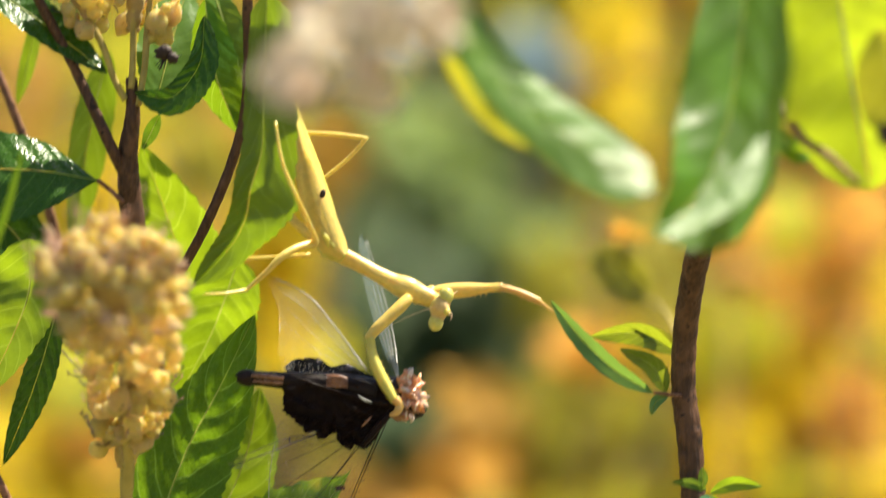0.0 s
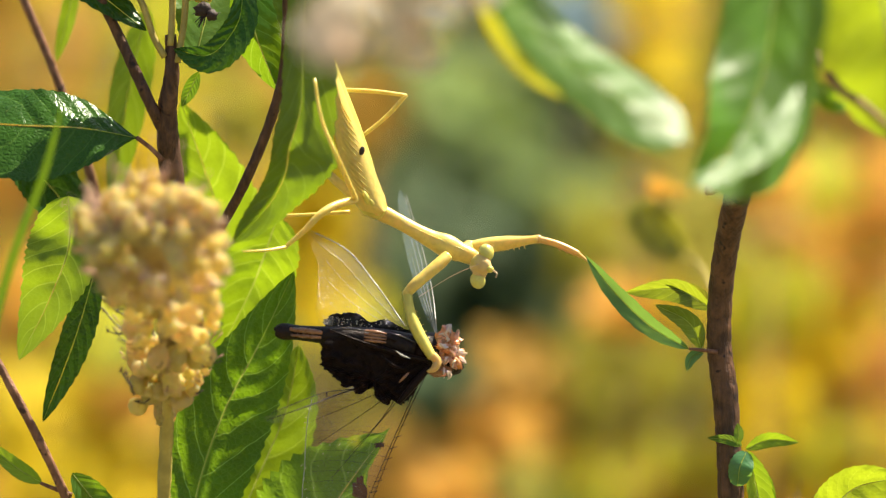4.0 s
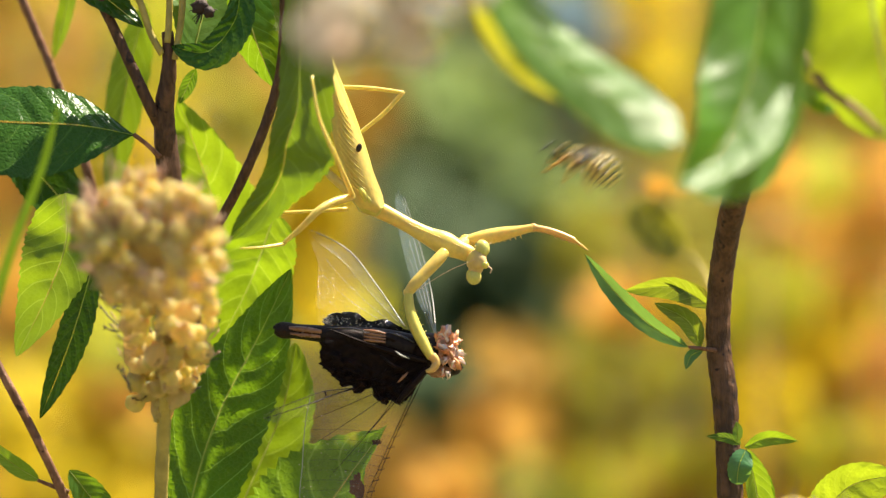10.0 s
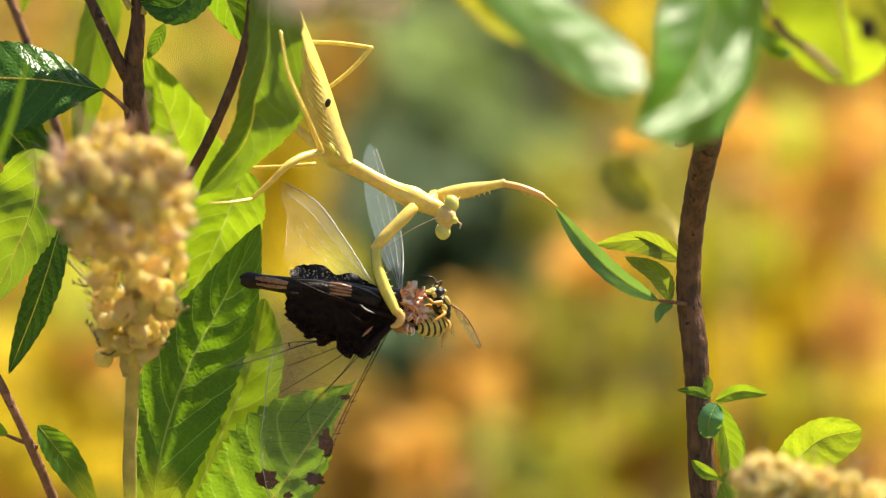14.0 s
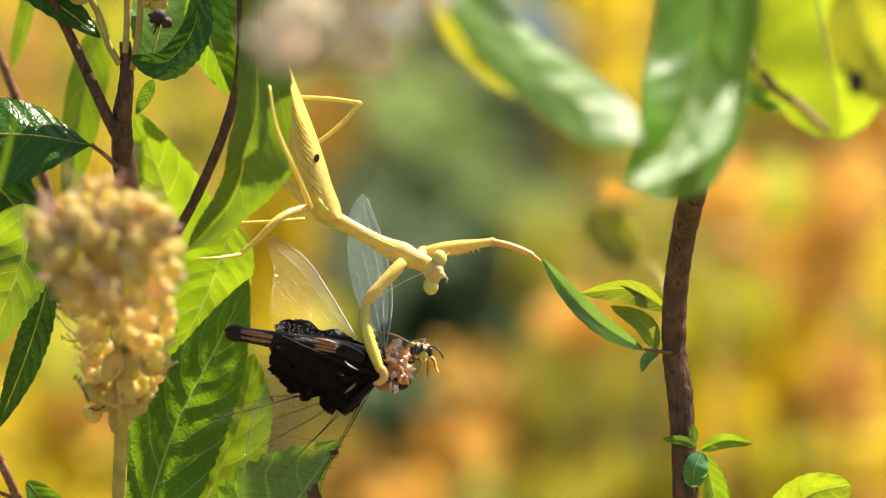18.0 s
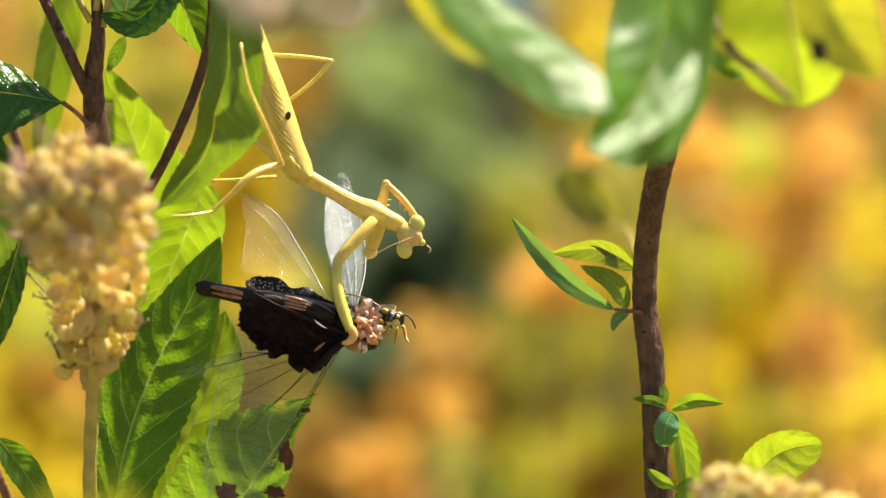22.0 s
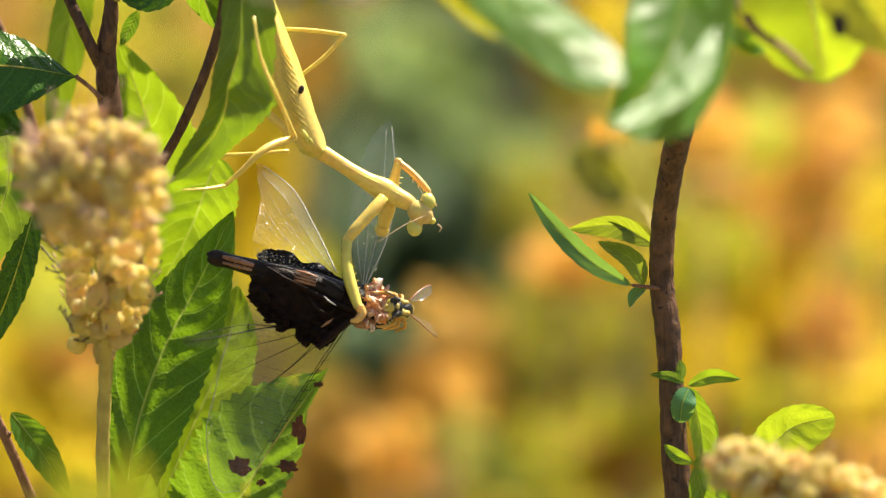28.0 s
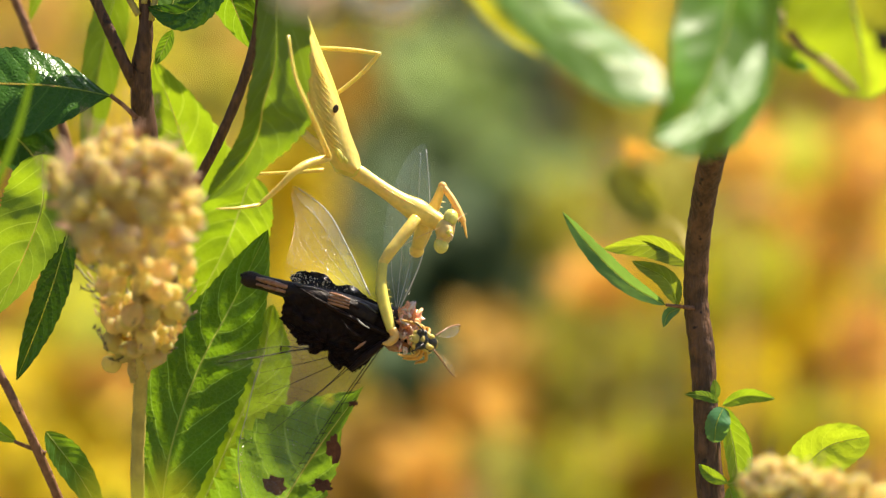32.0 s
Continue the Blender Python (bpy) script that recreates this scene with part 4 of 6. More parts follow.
part("stem", tube([g(235, 1000, -0.42), g(250, 1500, -0.42), Vector((low.location.x, -0.42, -0.02))], [5, 7, 9], sub=6), STALK, low)

right_shrub = thing("slender_shrub", g(1300, 2600, 0.0), "slender brown-barked shoot with small green leaves", "shrub")


def right_plant():
    s = right_shrub
    part("stem", tube([Vector((g(1300, 0).x, 0.0, -0.03)), g(1330, 3000, 0.0), g(1290, 1100, 0.0), g(1266, 880, 0.0), g(1260, 759, 0.0), g(1254, 669, 0.0), g(1244, 590, 0.0), g(1246, 490, -0.002), g(1258, 400, -0.008), g(1280, 300, -0.02), g(1300, 200, -0.06)],
                      [40, 36, 27, 24, 22, 23, 22, 22, 22, 24, 24], sub=10, seg=14, knob=0.05), BARK, s)
    part("petiole", tube([g(1240, 596, -0.003), g(1216, 593, -0.004), g(1190, 590, -0.004)], [4, 3.4, 2.6]), BARK_RED, s)
    leaf(s, [(1190, 591, -0.004), (1124, 552, -0.006), (1060, 492, -0.006), (1007, 425, -0.005)], 20, LEAF_TEAL, fold=20, tilt=12, seed=1)
    leaf(s, [(1232, 520, 0.0), (1170, 486, 0.004), (1078, 490, 0.004)], 23, LEAF_HALF, fold=18, seed=2, tilt=20)
    leaf(s, [(1212, 590, 0.0), (1195, 550, 0.0), (1130, 512, 0.002)], 19, LEAF_HALF, fold=14, seed=3)
    leaf(s, [(1236, 512, 0.002), (1195, 490, 0.004), (1150, 474, 0.004)], 15, LEAF_OLIVE, seed=4)
    leaf(s, [(1216, 596, -0.003), (1196, 605, -0.003), (1186, 630, -0.003)], 10, LEAF_TEAL, seed=5)
    part("twig", tube([g(1244, 540, 0.002), g(1215, 450, 0.13), g(1182, 425, 0.26)], [5, 4, 3]), STALK, s)
    leaf(s, [(1182, 428, 0.26), (1140, 386, 0.26), (1090, 336, 0.26)], 48, LEAF_OLIVE, seed=7, grow=0.45, tip=0.45)
    part("bud", ball(g(1232, 306, -0.03), 17, 14, 12, 12, 8, turn=Matrix.Rotation(-0.5, 3, "Y"), lump=0.3), BUD, s, "orange bud on the stem")
    part("dry_flower", leaf_cloud(g(1140, 308, 0.26), 0.006, 0.005, 0.004, 9, 0.005, random.Random(2), 0.8), ORANGE, s)
    part("twig", tube([g(1182, 425, 0.26), g(1150, 360, 0.26), g(1140, 305, 0.26)], [3, 3, 2]), STALK, s)
    # shoots lower on the stem
    leaf(s, [(1284, 762, -0.003), (1262, 752, -0.004), (1222, 748, -0.004)], 9, LEAF_PALE, seed=6)
    leaf(s, [(1276, 760, -0.004), (1278, 740, -0.004), (1276, 722, -0.004)], 9, LEAF_PALE, seed=7)
    leaf(s, [(1290, 768, -0.003), (1330, 752, -0.003), (1384, 756, -0.003)], 14, LEAF_LIT, seed=8, fold=15)
    leaf(s, [(1292, 772, -0.004), (1280, 800, -0.006), (1276, 834, -0.005)], 24, LEAF_TEAL, seed=9, half2=20, grow=0.5, tip=0.5)
    leaf(s, [(1294, 770, -0.003), (1312, 850, -0.003), (1322, 960, -0.003)], 28, LEAF_LIT, seed=10, half2=18, fold=14)
    leaf(s, [(1300, 775, 0.0), (1330, 840, 0.0), (1336, 905, 0.001)], 12, LEAF, seed=11)
    leaf(s, [(1300, 905, -0.004), (1270, 892, -0.004), (1248, 872, -0.004)], 12, LEAF_LIT, seed=12)
    leaf(s, [(1298, 908, -0.004), (1330, 900, -0.004), (1362, 902, -0.004)], 14, LEAF_LIT, seed=13)
    leaf(s, [(1302, 912, -0.004), (1318, 970, -0.004), (1326, 1050, -0.004)], 24, LEAF_LIT, seed=14)
    leaf(s, [(1330, 905, -0.001), (1346, 980, -0.001), (1350, 1060, -0.001)], 22, LEAF, seed=15)


right_plant()

young = thing("young_shoot", g(1430, 2600, 0.0), "young shoot with a rounded yellow-green leaf", "plant")
part("stem", tube([Vector((young.location.x, 0.004, -0.03)), g(1420, 1400, 0.004), g(1424, 930, 0.002)], [9, 8, 5], sub=6), STALK, young)
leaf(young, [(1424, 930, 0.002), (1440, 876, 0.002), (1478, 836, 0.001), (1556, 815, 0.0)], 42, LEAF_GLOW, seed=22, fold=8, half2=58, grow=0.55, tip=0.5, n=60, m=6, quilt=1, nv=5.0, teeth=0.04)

seed_head = thing("seed_head", g(1500, 2600, -0.05), "cream seed head leaning over, slightly out of focus", "seed head")
raceme(seed_head, [(1345, 902, -0.12), (1425, 926, -0.12), (1520, 956, -0.12), (1650, 1004, -0.12)], [34, 48, 56, 60], 170, 14, 6, hairs=40, hair_up=14,
       stem_pts=[g(1355, 912, -0.12), g(1500, 956, -0.12), g(1660, 1030, -0.12), g(1700, 1230, -0.11), g(1640, 2600, -0.06)], stem_r=6)

branch = thing("leafy_branch", g(1330, 0, -0.15), "leafy branch tip hanging close to the lens, out of focus", "branch")


def near_branch():
    s = branch
    D = -0.15
    part("twig", tube([g(1300, 200, -0.06), g(1330, 130, -0.08), g(1400, 60, -0.10), g(1450, -80, -0.10), g(1500, -300, -0.10)], [20, 15, 12, 12, 12]), BARK, s)
    part("twig", tube([g(1400, 60, -0.10), g(1450, 140, -0.118), g(1495, 170, -0.128), g(1545, 216, -0.13)], [8, 8, 7, 5]), BARK_RED, s)
    leaf(s, [(1350, -200, -0.124), (1330, 0, -0.136), (1300, 150, -0.147), (1250, 245, -0.159), (1178, 306, -0.168)], 104, LEAF_BROAD, seed=2, fold=11, tilt=10, quilt=2, n=70, m=6, teeth=0.02, label="broad green leaf with a highlight along its rim",
         profile=((0, 60, 60), (0.25, 80, 88), (0.42, 86, 90), (0.57, 98, 88), (0.74, 98, 66), (0.88, 72, 36), (1, 16, 8)))
    # highlight sheet, added and sloped to mirror the sun into the lens
    k = STEP * (STAND - 0.168) / STAND
    rim = [(u, v, -0.168 + (0.54 * (u - 1300) - 1.11 * (v - 240)) * k) for u, v in ((1380, 120), (1376, 185), (1340, 248), (1275, 288), (1200, 306), (1192, 298), (1255, 274), (1312, 234), (1348, 180), (1364, 130))]
    part("leaf_margin", sheet(rim, rings=5, per=5, rough=0.0012, seed=4), LEAF_PALE, s, "sheet added for the highlight along the broad leaf's margin")
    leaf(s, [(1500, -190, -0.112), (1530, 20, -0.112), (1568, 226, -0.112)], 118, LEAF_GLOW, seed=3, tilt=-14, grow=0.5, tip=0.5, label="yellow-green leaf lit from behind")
    leaf(s, [(1400, -120, -0.19), (1402, 0, -0.19), (1376, 170, -0.19)], 26, LEAF_PALE, seed=4, tilt=40)
    leaf(s, [(1390, 120, -0.10), (1440, 160, -0.105), (1470, 150, -0.10)], 18, LEAF, seed=5)
    leaf(s, [(1580, -60, D), (1620, 60, D), (1700, 180, D)], 70, LEAF_GOLD, seed=6, label="yellowing leaf with a brown hole")
    part("brown_blotch", ball(g(1592, 128, D - 0.004), 14, 4, 20), DRY, s)


near_branch()

hanging = thing("leaf_twig", g(790, -170, -0.185), "drooping twig with one pale glossy leaf, close to the lens", "twig")


def hanging_leaf():
    s = hanging
    D = -0.185
    leaf(s, [(790, -170, D), (840, -44, D), (910, 46, D), (996, 121, D), (1086, 182, D), (1176, 233, D)], 70, LEAF_PALE, seed=1, fold=-5, tilt=42, wave=0.08, quilt=6, nv=7.0, n=60, m=6, teeth=0.02, label="pale glossy leaf",
         profile=((0, 40, 30), (0.3, 56, 46), (0.5, 70, 56), (0.68, 78, 66), (0.82, 72, 64), (0.93, 52, 48), (1, 22, 22)))
    part("leaf_margin", blade([g(798, -84, D), g(832, 24, D + 0.003), g(890, 100, D + 0.003), g(966, 158, D + 0.003)], 22, grow=0.4, tip=0.6, teeth=0, tilt=-20), LEAF_GOLD, s, "yellow translucent leaf margin")
    part("twig", tube([g(790, -170, D), g(770, -260, D), g(900, -420, D + 0.01), g(1200, -520, D + 0.02)], [5, 6, 8, 9], sub=6), BARK_RED, s)


hanging_leaf()


# ---- the mantis ----
def strip(left, right, d, bulge):
    """Long wing between two edges, arched across its width."""
    a = curve_points([(*p, d) for p in left], 8)
    n = len(a)
    b = curve_points([(*p, d) for p in right], 16)
    vs, fs, uv = [], [], []
    for i in range(n):
        e = b[round(i * (len(b) - 1) / (n - 1))]
        for j in range(9):
            k = j / 8
            q = a[i] + (e - a[i]) * k
            w = g(*q)
            w.y -= bulge * (1 - (2 * k - 1) ** 2)
            vs.append(w)
            uv.append((i / (n - 1), k))
    for i in range(n - 1):
        for j in range(8):
            fs.append((i * 9 + j, i * 9 + j + 1, (i + 1) * 9 + j + 1, (i + 1) * 9 + j))
    return vs, fs, uv


mantis = thing("mantis", g(640, 345), "pale yellow praying mantis hanging head down, holding a dragonfly", "mantis")
CHEST_P = g(640, 345)
NEAR_S, NEAR_E, NEAR_C = g(754, 430, -0.003), g(699, 492, -0.006), g(744, 612, -0.010)
FAR_S, FAR_E, FAR_K, FAR_T = g(776, 420, 0.002), g(796, 404, 0.008), g(916, 379, 0.008), g(1000, 402, 0.008)
HEAD_P = g(814, 426, 0.0)


def tegmen_veins():
    """Fine ridges that run aslant over the folded forewing."""
    out = []
    for i in range(14):
        v0 = 126 + 13 * i
        v1 = v0 + 58
        u0, u1 = 567 + max(0.0, (v0 - 190) * 0.22), 558 + (v1 - 90) * 0.36
        if v1 > 325:
            u1, v1 = u1 - (v1 - 325) * 0.6, 325
        out.append(tube([g(u0, v0, -0.0046), g((u0 + u1) / 2 - 3, (v0 + v1) / 2 + 2, -0.0058), g(u1, v1, -0.0046)], [0.8, 1.4, 0.8], seg=5, sub=5))
    return out


def build_mantis():
    m = mantis
    part("abdomen", tube([g(530, 0, 0.004), g(560, 110, 0.002), g(590, 210, 0.001), g(615, 300, 0.0), g(628, 345, 0.0)], [6, 16, 24, 25, 17], seg=16, sub=8), MANTIS_GREEN, m)
    part("forewing", strip([(642, 352), (612, 342), (591, 306), (575, 256), (561, 190), (555, 110), (538, 10)], [(656, 338), (652, 318), (645, 300), (622, 240), (592, 165), (565, 90), (544, 8)], -0.0034, 0.0022), MANTIS, m)
    part("hindwing", strip([(640, 350), (600, 330), (578, 270), (560, 190), (545, 100), (534, 10)], [(650, 338), (640, 300), (620, 250), (590, 180), (562, 100), (540, 8)], 0.0030, -0.001), MANTIS, m)
    for vein in tegmen_veins():
        part("wing_vein", vein, MANTIS, m)
    part("wing_spot", ball(g(611, 236, -0.0053), 5, 3, 8, turn=Matrix.Rotation(0.3, 3, "Y")), DRY, m, "dark wing spot")
    part("tegula", [tube([g(608, 300, -0.0052), g(618, 318, -0.0056), g(625, 334, -0.0046)], [3, 6, 3], seg=8), tube([g(622, 318, -0.0054), g(630, 330, -0.0052), g(634, 341, -0.004)], [2.5, 4.5, 2.5], seg=8)], MANTIS_GREEN, m, "green wing base")
    part("metathorax", tube([g(612, 318, -0.002), g(630, 336, -0.002), g(646, 344, -0.001)], [18, 19, 15], seg=12), MANTIS_GREEN, m)
    chest = part("pronotum", tube([g(632, 340, 0.0), g(646, 346, 0.0), g(670, 358, 0.0), g(705, 377, 0.0), g(735, 393, 0.0), g(762, 405, 0.0), g(785, 415, 0.0), g(808, 425, 0.0), g(818, 430, 0.0)],
                          [12, 14.5, 13.5, 13.5, 16.5, 21, 17, 14, 10], seg=18, sub=7, flat=0.85), MANTIS, m, pivot=CHEST_P)
    part("keel", tube([g(650, 344, -0.0013), g(705, 373, -0.0014), g(762, 398, -0.0020), g(806, 418, -0.0014)], [0.6, 0.6, 0.8, 0.6], seg=6), MANTIS, chest)
    # head
    head = part("head", [tube([g(812, 424, 0.0), g(824, 435, -0.001), g(836, 441, -0.0015), g(846, 446, -0.0015), g(853, 449, -0.0015)], [9, 20, 18, 12, 5], seg=14, sub=6, flat=0.75), tube([g(838, 421, -0.001), g(829, 441, -0.0008), g(825, 462, -0.001)], [11, 15, 11], seg=12, sub=5)], FACE, m, pivot=HEAD_P)
    part("eye", ball(g(839, 417, -0.001), 14, 13, 16, 16, 12, turn=Matrix.Rotation(-0.35, 3, "Y")), EYE, head, "bulging pale green eye")
    part("eye", ball(g(824, 466, -0.001), 14, 13, 16, 16, 12, turn=Matrix.Rotation(-0.35, 3, "Y")), EYE, head, "bulging pale green eye")
    part("mandible", ball(g(852, 449, -0.0015), 7, 7, 6.5, 10, 7), MANTIS_GREEN, head)
    part("antenna", tube([g(838, 440, -0.003), g(800, 462, -0.006), g(745, 506, -0.010)], [0.7, 0.5, 0.35], seg=5, sub=6), TAN, head)
    part("antenna", tube([g(840, 430, 0.0), g(832, 408, 0.002), g(826, 396, 0.004)], [0.8, 0.6, 0.4], seg=5, sub=6), TAN, head)
    part("palp", tube([g(862, 453, -0.002), g(870, 458, -0.002), g(868, 466, -0.002)], [1.8, 1.5, 1], seg=5), TAN, head)
    # near foreleg, which grips the dragonfly
    part("coxa", [tube([g(762, 420, -0.002), NEAR_S, g(728, 458, -0.005), g(708, 480, -0.006), NEAR_E], [10, 11, 10.5, 10, 8.5], seg=12, sub=6)], MANTIS, m, pivot=NEAR_S)
    fem = part("femur", [tube([NEAR_E, g(702, 520, -0.007), g(712, 553, -0.008), g(728, 585, -0.009), g(741, 608, -0.010)], [8, 9, 10.5, 10, 8], seg=12, sub=6)], MANTIS_GREEN, m, pivot=NEAR_E)
    part("knee", ball(NEAR_E, 9, 9, 9), MANTIS, fem)
    part("tibia", [tube([g(741, 604, -0.0105), g(749, 616, -0.0105), g(742, 629, -0.011), g(731, 633, -0.011)], [8, 8, 6, 2.5], seg=10, sub=5)], MANTIS_ORANGE, fem)
    part("spine", [tube([g(704 + 34 * a, 520 + 78 * a, -0.0075), g(713 + 34 * a, 517 + 78 * a, -0.0078)], [1.4, 0.3], seg=4) for a in (0.1, 0.25, 0.4, 0.55, 0.7, 0.85)], MANTIS, fem)
    # far foreleg, which feels into the air
    part("coxa", [tube([FAR_S, (FAR_S + FAR_E) / 2, FAR_E], [12, 13, 11], seg=12)], MANTIS, m, pivot=FAR_S)
    fem = part("femur", [tube([FAR_E, FAR_E.lerp(FAR_K, 0.2), FAR_E.lerp(FAR_K, 0.5), FAR_E.lerp(FAR_K, 0.85), FAR_K], [10, 13, 13, 8, 7], seg=12, sub=6)], MANTIS, m, pivot=FAR_E)
    part("spine", [tube([FAR_E.lerp(FAR_K, a) + Vector((0, 0, -8)) * STEP, FAR_E.lerp(FAR_K, a) + Vector((3, 0, -15)) * STEP], [1.7, 0.4], seg=4) for a in (0.3, 0.4, 0.48, 0.56, 0.64, 0.72, 0.8)], MANTIS, fem)
    part("knee", ball(FAR_K, 8, 7, 8), MANTIS_ORANGE, fem)
    part("trochanter", ball(FAR_E, 13, 11, 13), MANTIS, fem)
    tib = part("tibia", [tube([FAR_K, FAR_K.lerp(FAR_T, 0.3) + Vector((0, 0, 3)) * STEP, FAR_K.lerp(FAR_T, 0.75) + Vector((0, 0, 1)) * STEP, FAR_T.lerp(FAR_K, 0.12)], [6, 6, 6, 5], seg=10, sub=6)], MANTIS_ORANGE, m, pivot=FAR_K)
    part("tarsus", [tube([FAR_T.lerp(FAR_K, 0.14), FAR_T + Vector((2, 0, -6)) * STEP, FAR_T + Vector((14, 0, -14)) * STEP], [3.4, 2.4, 1.2], seg=8)], MANTIS_ORANGE, tib)
    part("spine", [tube([FAR_K.lerp(FAR_T, a) + Vector((0, 0, -4)) * STEP, FAR_K.lerp(FAR_T, a) + Vector((4, 0, -10)) * STEP], [1.4, 0.3], seg=4) for a in (0.45, 0.6, 0.75, 0.86)], MANTIS_ORANGE, tib)
    # walking legs
    def leg(*pts, r=(5, 4, 3), d=0.0, mat=MANTIS):
        part("leg", tube([g(p[0], p[1], p[2] if len(p) > 2 else d) for p in pts], list(r), seg=8, sub=5), mat, m)
    leg((575, 128), (635, 131), (690, 138), r=(4, 4, 3.4), d=0.006)
    leg((690, 136), (660, 170), (606, 214), (590, 226), r=(4, 4, 3.5, 3), d=0.006)
    leg((600, 322, -0.006), (560, 334, -0.011), (540, 346, -0.013), (510, 376, -0.014), (476, 406, -0.014), r=(6.5, 7, 6.5, 5, 3.5))
    leg((478, 406, -0.014), (440, 412, -0.018), (400, 414, -0.020), r=(3.2, 2.4, 1.4))
    leg((590, 344), (530, 348), (466, 351), r=(4, 3, 3), d=0.006)
    leg((600, 322, -0.006), (584, 285, -0.018), (567, 246, -0.034), (540, 182, -0.034), (527, 108, -0.033), r=(5, 4.5, 4, 3, 2.5))
    leg((604, 324, -0.003), (578, 300, -0.003), (556, 280, -0.002), (545, 262, 0.0), r=(7, 8, 7, 5))


build_mantis()


# ---- the dragonfly in its grip ----
dragonfly = thing("dragonfly", g(746, 616, -0.006), "half-eaten black dragonfly with clear wings, held by the mantis", "dragonfly")
WING_P = g(744, 572, 0.002)
WING_LEN = 315


def glints(count, place, size, seed):
    """Tiny facets added over a membrane as sun glints, each slanted near the angle that mirrors the sun to the lens."""
    rng = random.Random(seed)
    vs, fs = [], []
    for _ in range(count):
        c = g(*place(rng.random(), rng.random()))
        n = (Vector((0.42, -0.78, 0.86)) + Vector((rng.uniform(-1, 1), rng.uniform(-1, 1), rng.uniform(-1, 1))) * 0.6).normalized()
        a = n.orthogonal().normalized() * size * rng.uniform(0.6, 1.5) * STEP
        b = n.cross(a) * rng.uniform(0.7, 1.3)
        k = len(vs)
        vs += [c - a, c - b, c + a, c + b, c + n * size * 0.3 * STEP]
        fs += [(k, k + 1, k + 4), (k + 1, k + 2, k + 4), (k + 2, k + 3, k + 4), (k + 3, k, k + 4)]
    return vs, fs


def build_dragonfly():
    s = dragonfly
    part("abdomen", tube([g(463, 558, -0.006), g(470, 559, -0.006), g(500, 562, -0.006), g(540, 566, -0.006), g(600, 572, -0.006), g(660, 580, -0.006), g(710, 592, -0.006)], [9, 13, 13, 15, 19, 22, 24], seg=14, sub=6), BLACK, s)
    part("abdomen_band", [tube([g(488, 556, -0.0075), g(515, 559, -0.0076), g(546, 563, -0.0078)], [3, 5.5, 3.5], seg=8), tube([g(490, 566, -0.0076), g(520, 569, -0.0077), g(544, 571, -0.0078)], [2, 4, 2.5], seg=8)], AMBER, s, "reddish brown streak")
    part("abdomen_band", [tube([g(620, 560 + 5.5 * k, -0.0090 - 0.0002 * min(k, 3)), g(640, 562 + 5.5 * k, -0.0096), g(659, 566 + 5 * k, -0.0093)], [1.6, 2.9, 1.4], seg=6) for k in range(4)], AMBER, s, "pale copper saddle marks")
    part("abdomen_ridge", [tube([g(560, 556, -0.0088), g(600, 557, -0.0096), g(622, 560, -0.0098)], [0.8, 2.2, 0.8], seg=6), tube([g(662, 563, -0.0094), g(690, 572, -0.0094), g(712, 583, -0.0088)], [0.8, 2.4, 0.8], seg=6)], WET, s)
    part("wing_streak", tube([g(676, 596, -0.0105), g(686, 604, -0.0112), g(701, 610, -0.0108)], [0.6, 1.6, 0.6], seg=6), WING_RIM, s, "pale glossy streak")
    part("wing_slit", tube([g(681, 652, -0.0112), g(690, 643, -0.0116), g(699, 634, -0.0112)], [0.8, 2.6, 0.8], seg=6), AMBER, s, "brown slit in the wing patch")
    part("tail_clasper", tube([g(470, 556, -0.006), g(460, 555, -0.006)], [5, 3], seg=6), BLACK, s)
    part("thorax", [ball(g(735, 600, -0.004), 40, 34, 36, 16, 12, lump=0.1), ball(g(762, 618, -0.004), 26, 26, 24, 14, 10, lump=0.15)], BLACK, s)
    part("thorax_side", [ball(g(752, 630, -0.0055), 24, 20, 14, 12, 8, lump=0.2)], AMBER, s, "reddish brown thorax side")
    rng = random.Random(9)
    for k in range(84):
        q = rng.uniform(0, 6.28)
        r = math.sqrt(rng.random())
        u, v = 768 + 25 * r * math.cos(q), 594 + 33 * r * math.sin(q)
        big = rng.choice((4, 5, 6, 7, 9))
        b = ball(g(u, v, -0.0055 - 0.003 * (1 - r) + rng.uniform(-.001, .001)), big * rng.uniform(0.9, 1.7), big * 0.6, big * rng.uniform(0.35, 0.8), 14, 10, turn=Euler((rng.uniform(-0.6, 0.6), rng.uniform(0, 3.1), 0)).to_matrix(), lump=0.9)
        part("torn_flesh", b, rng.choice((FLESH, FLESH, FLESH, FLESH_ORANGE, FLESH_ORANGE, FLESH_ORANGE, FLESH_PALE)), s)
    for k in range(9):
        u, v = rng.uniform(752, 792), rng.uniform(606, 634)
        part("torn_shred", tube([g(u, v, -0.0085), g(u + rng.uniform(-6, 8), v + rng.uniform(4, 10), -0.0095), g(u + rng.uniform(-8, 12), v + rng.uniform(10, 18), -0.0085)], [2.6, 2.0, 0.7], seg=6, sub=4), FLESH_PALE if k % 3 else FLESH, s)
    part("torn_shell", [ball(g(772, 626, -0.0035), 24, 18, 16, 14, 10, lump=0.35)], BLACK, s)
    part("torn_shell", [ball(g(758, 586, -0.006), 16, 14, 18, 10, 8, lump=0.2)], AMBER, s)
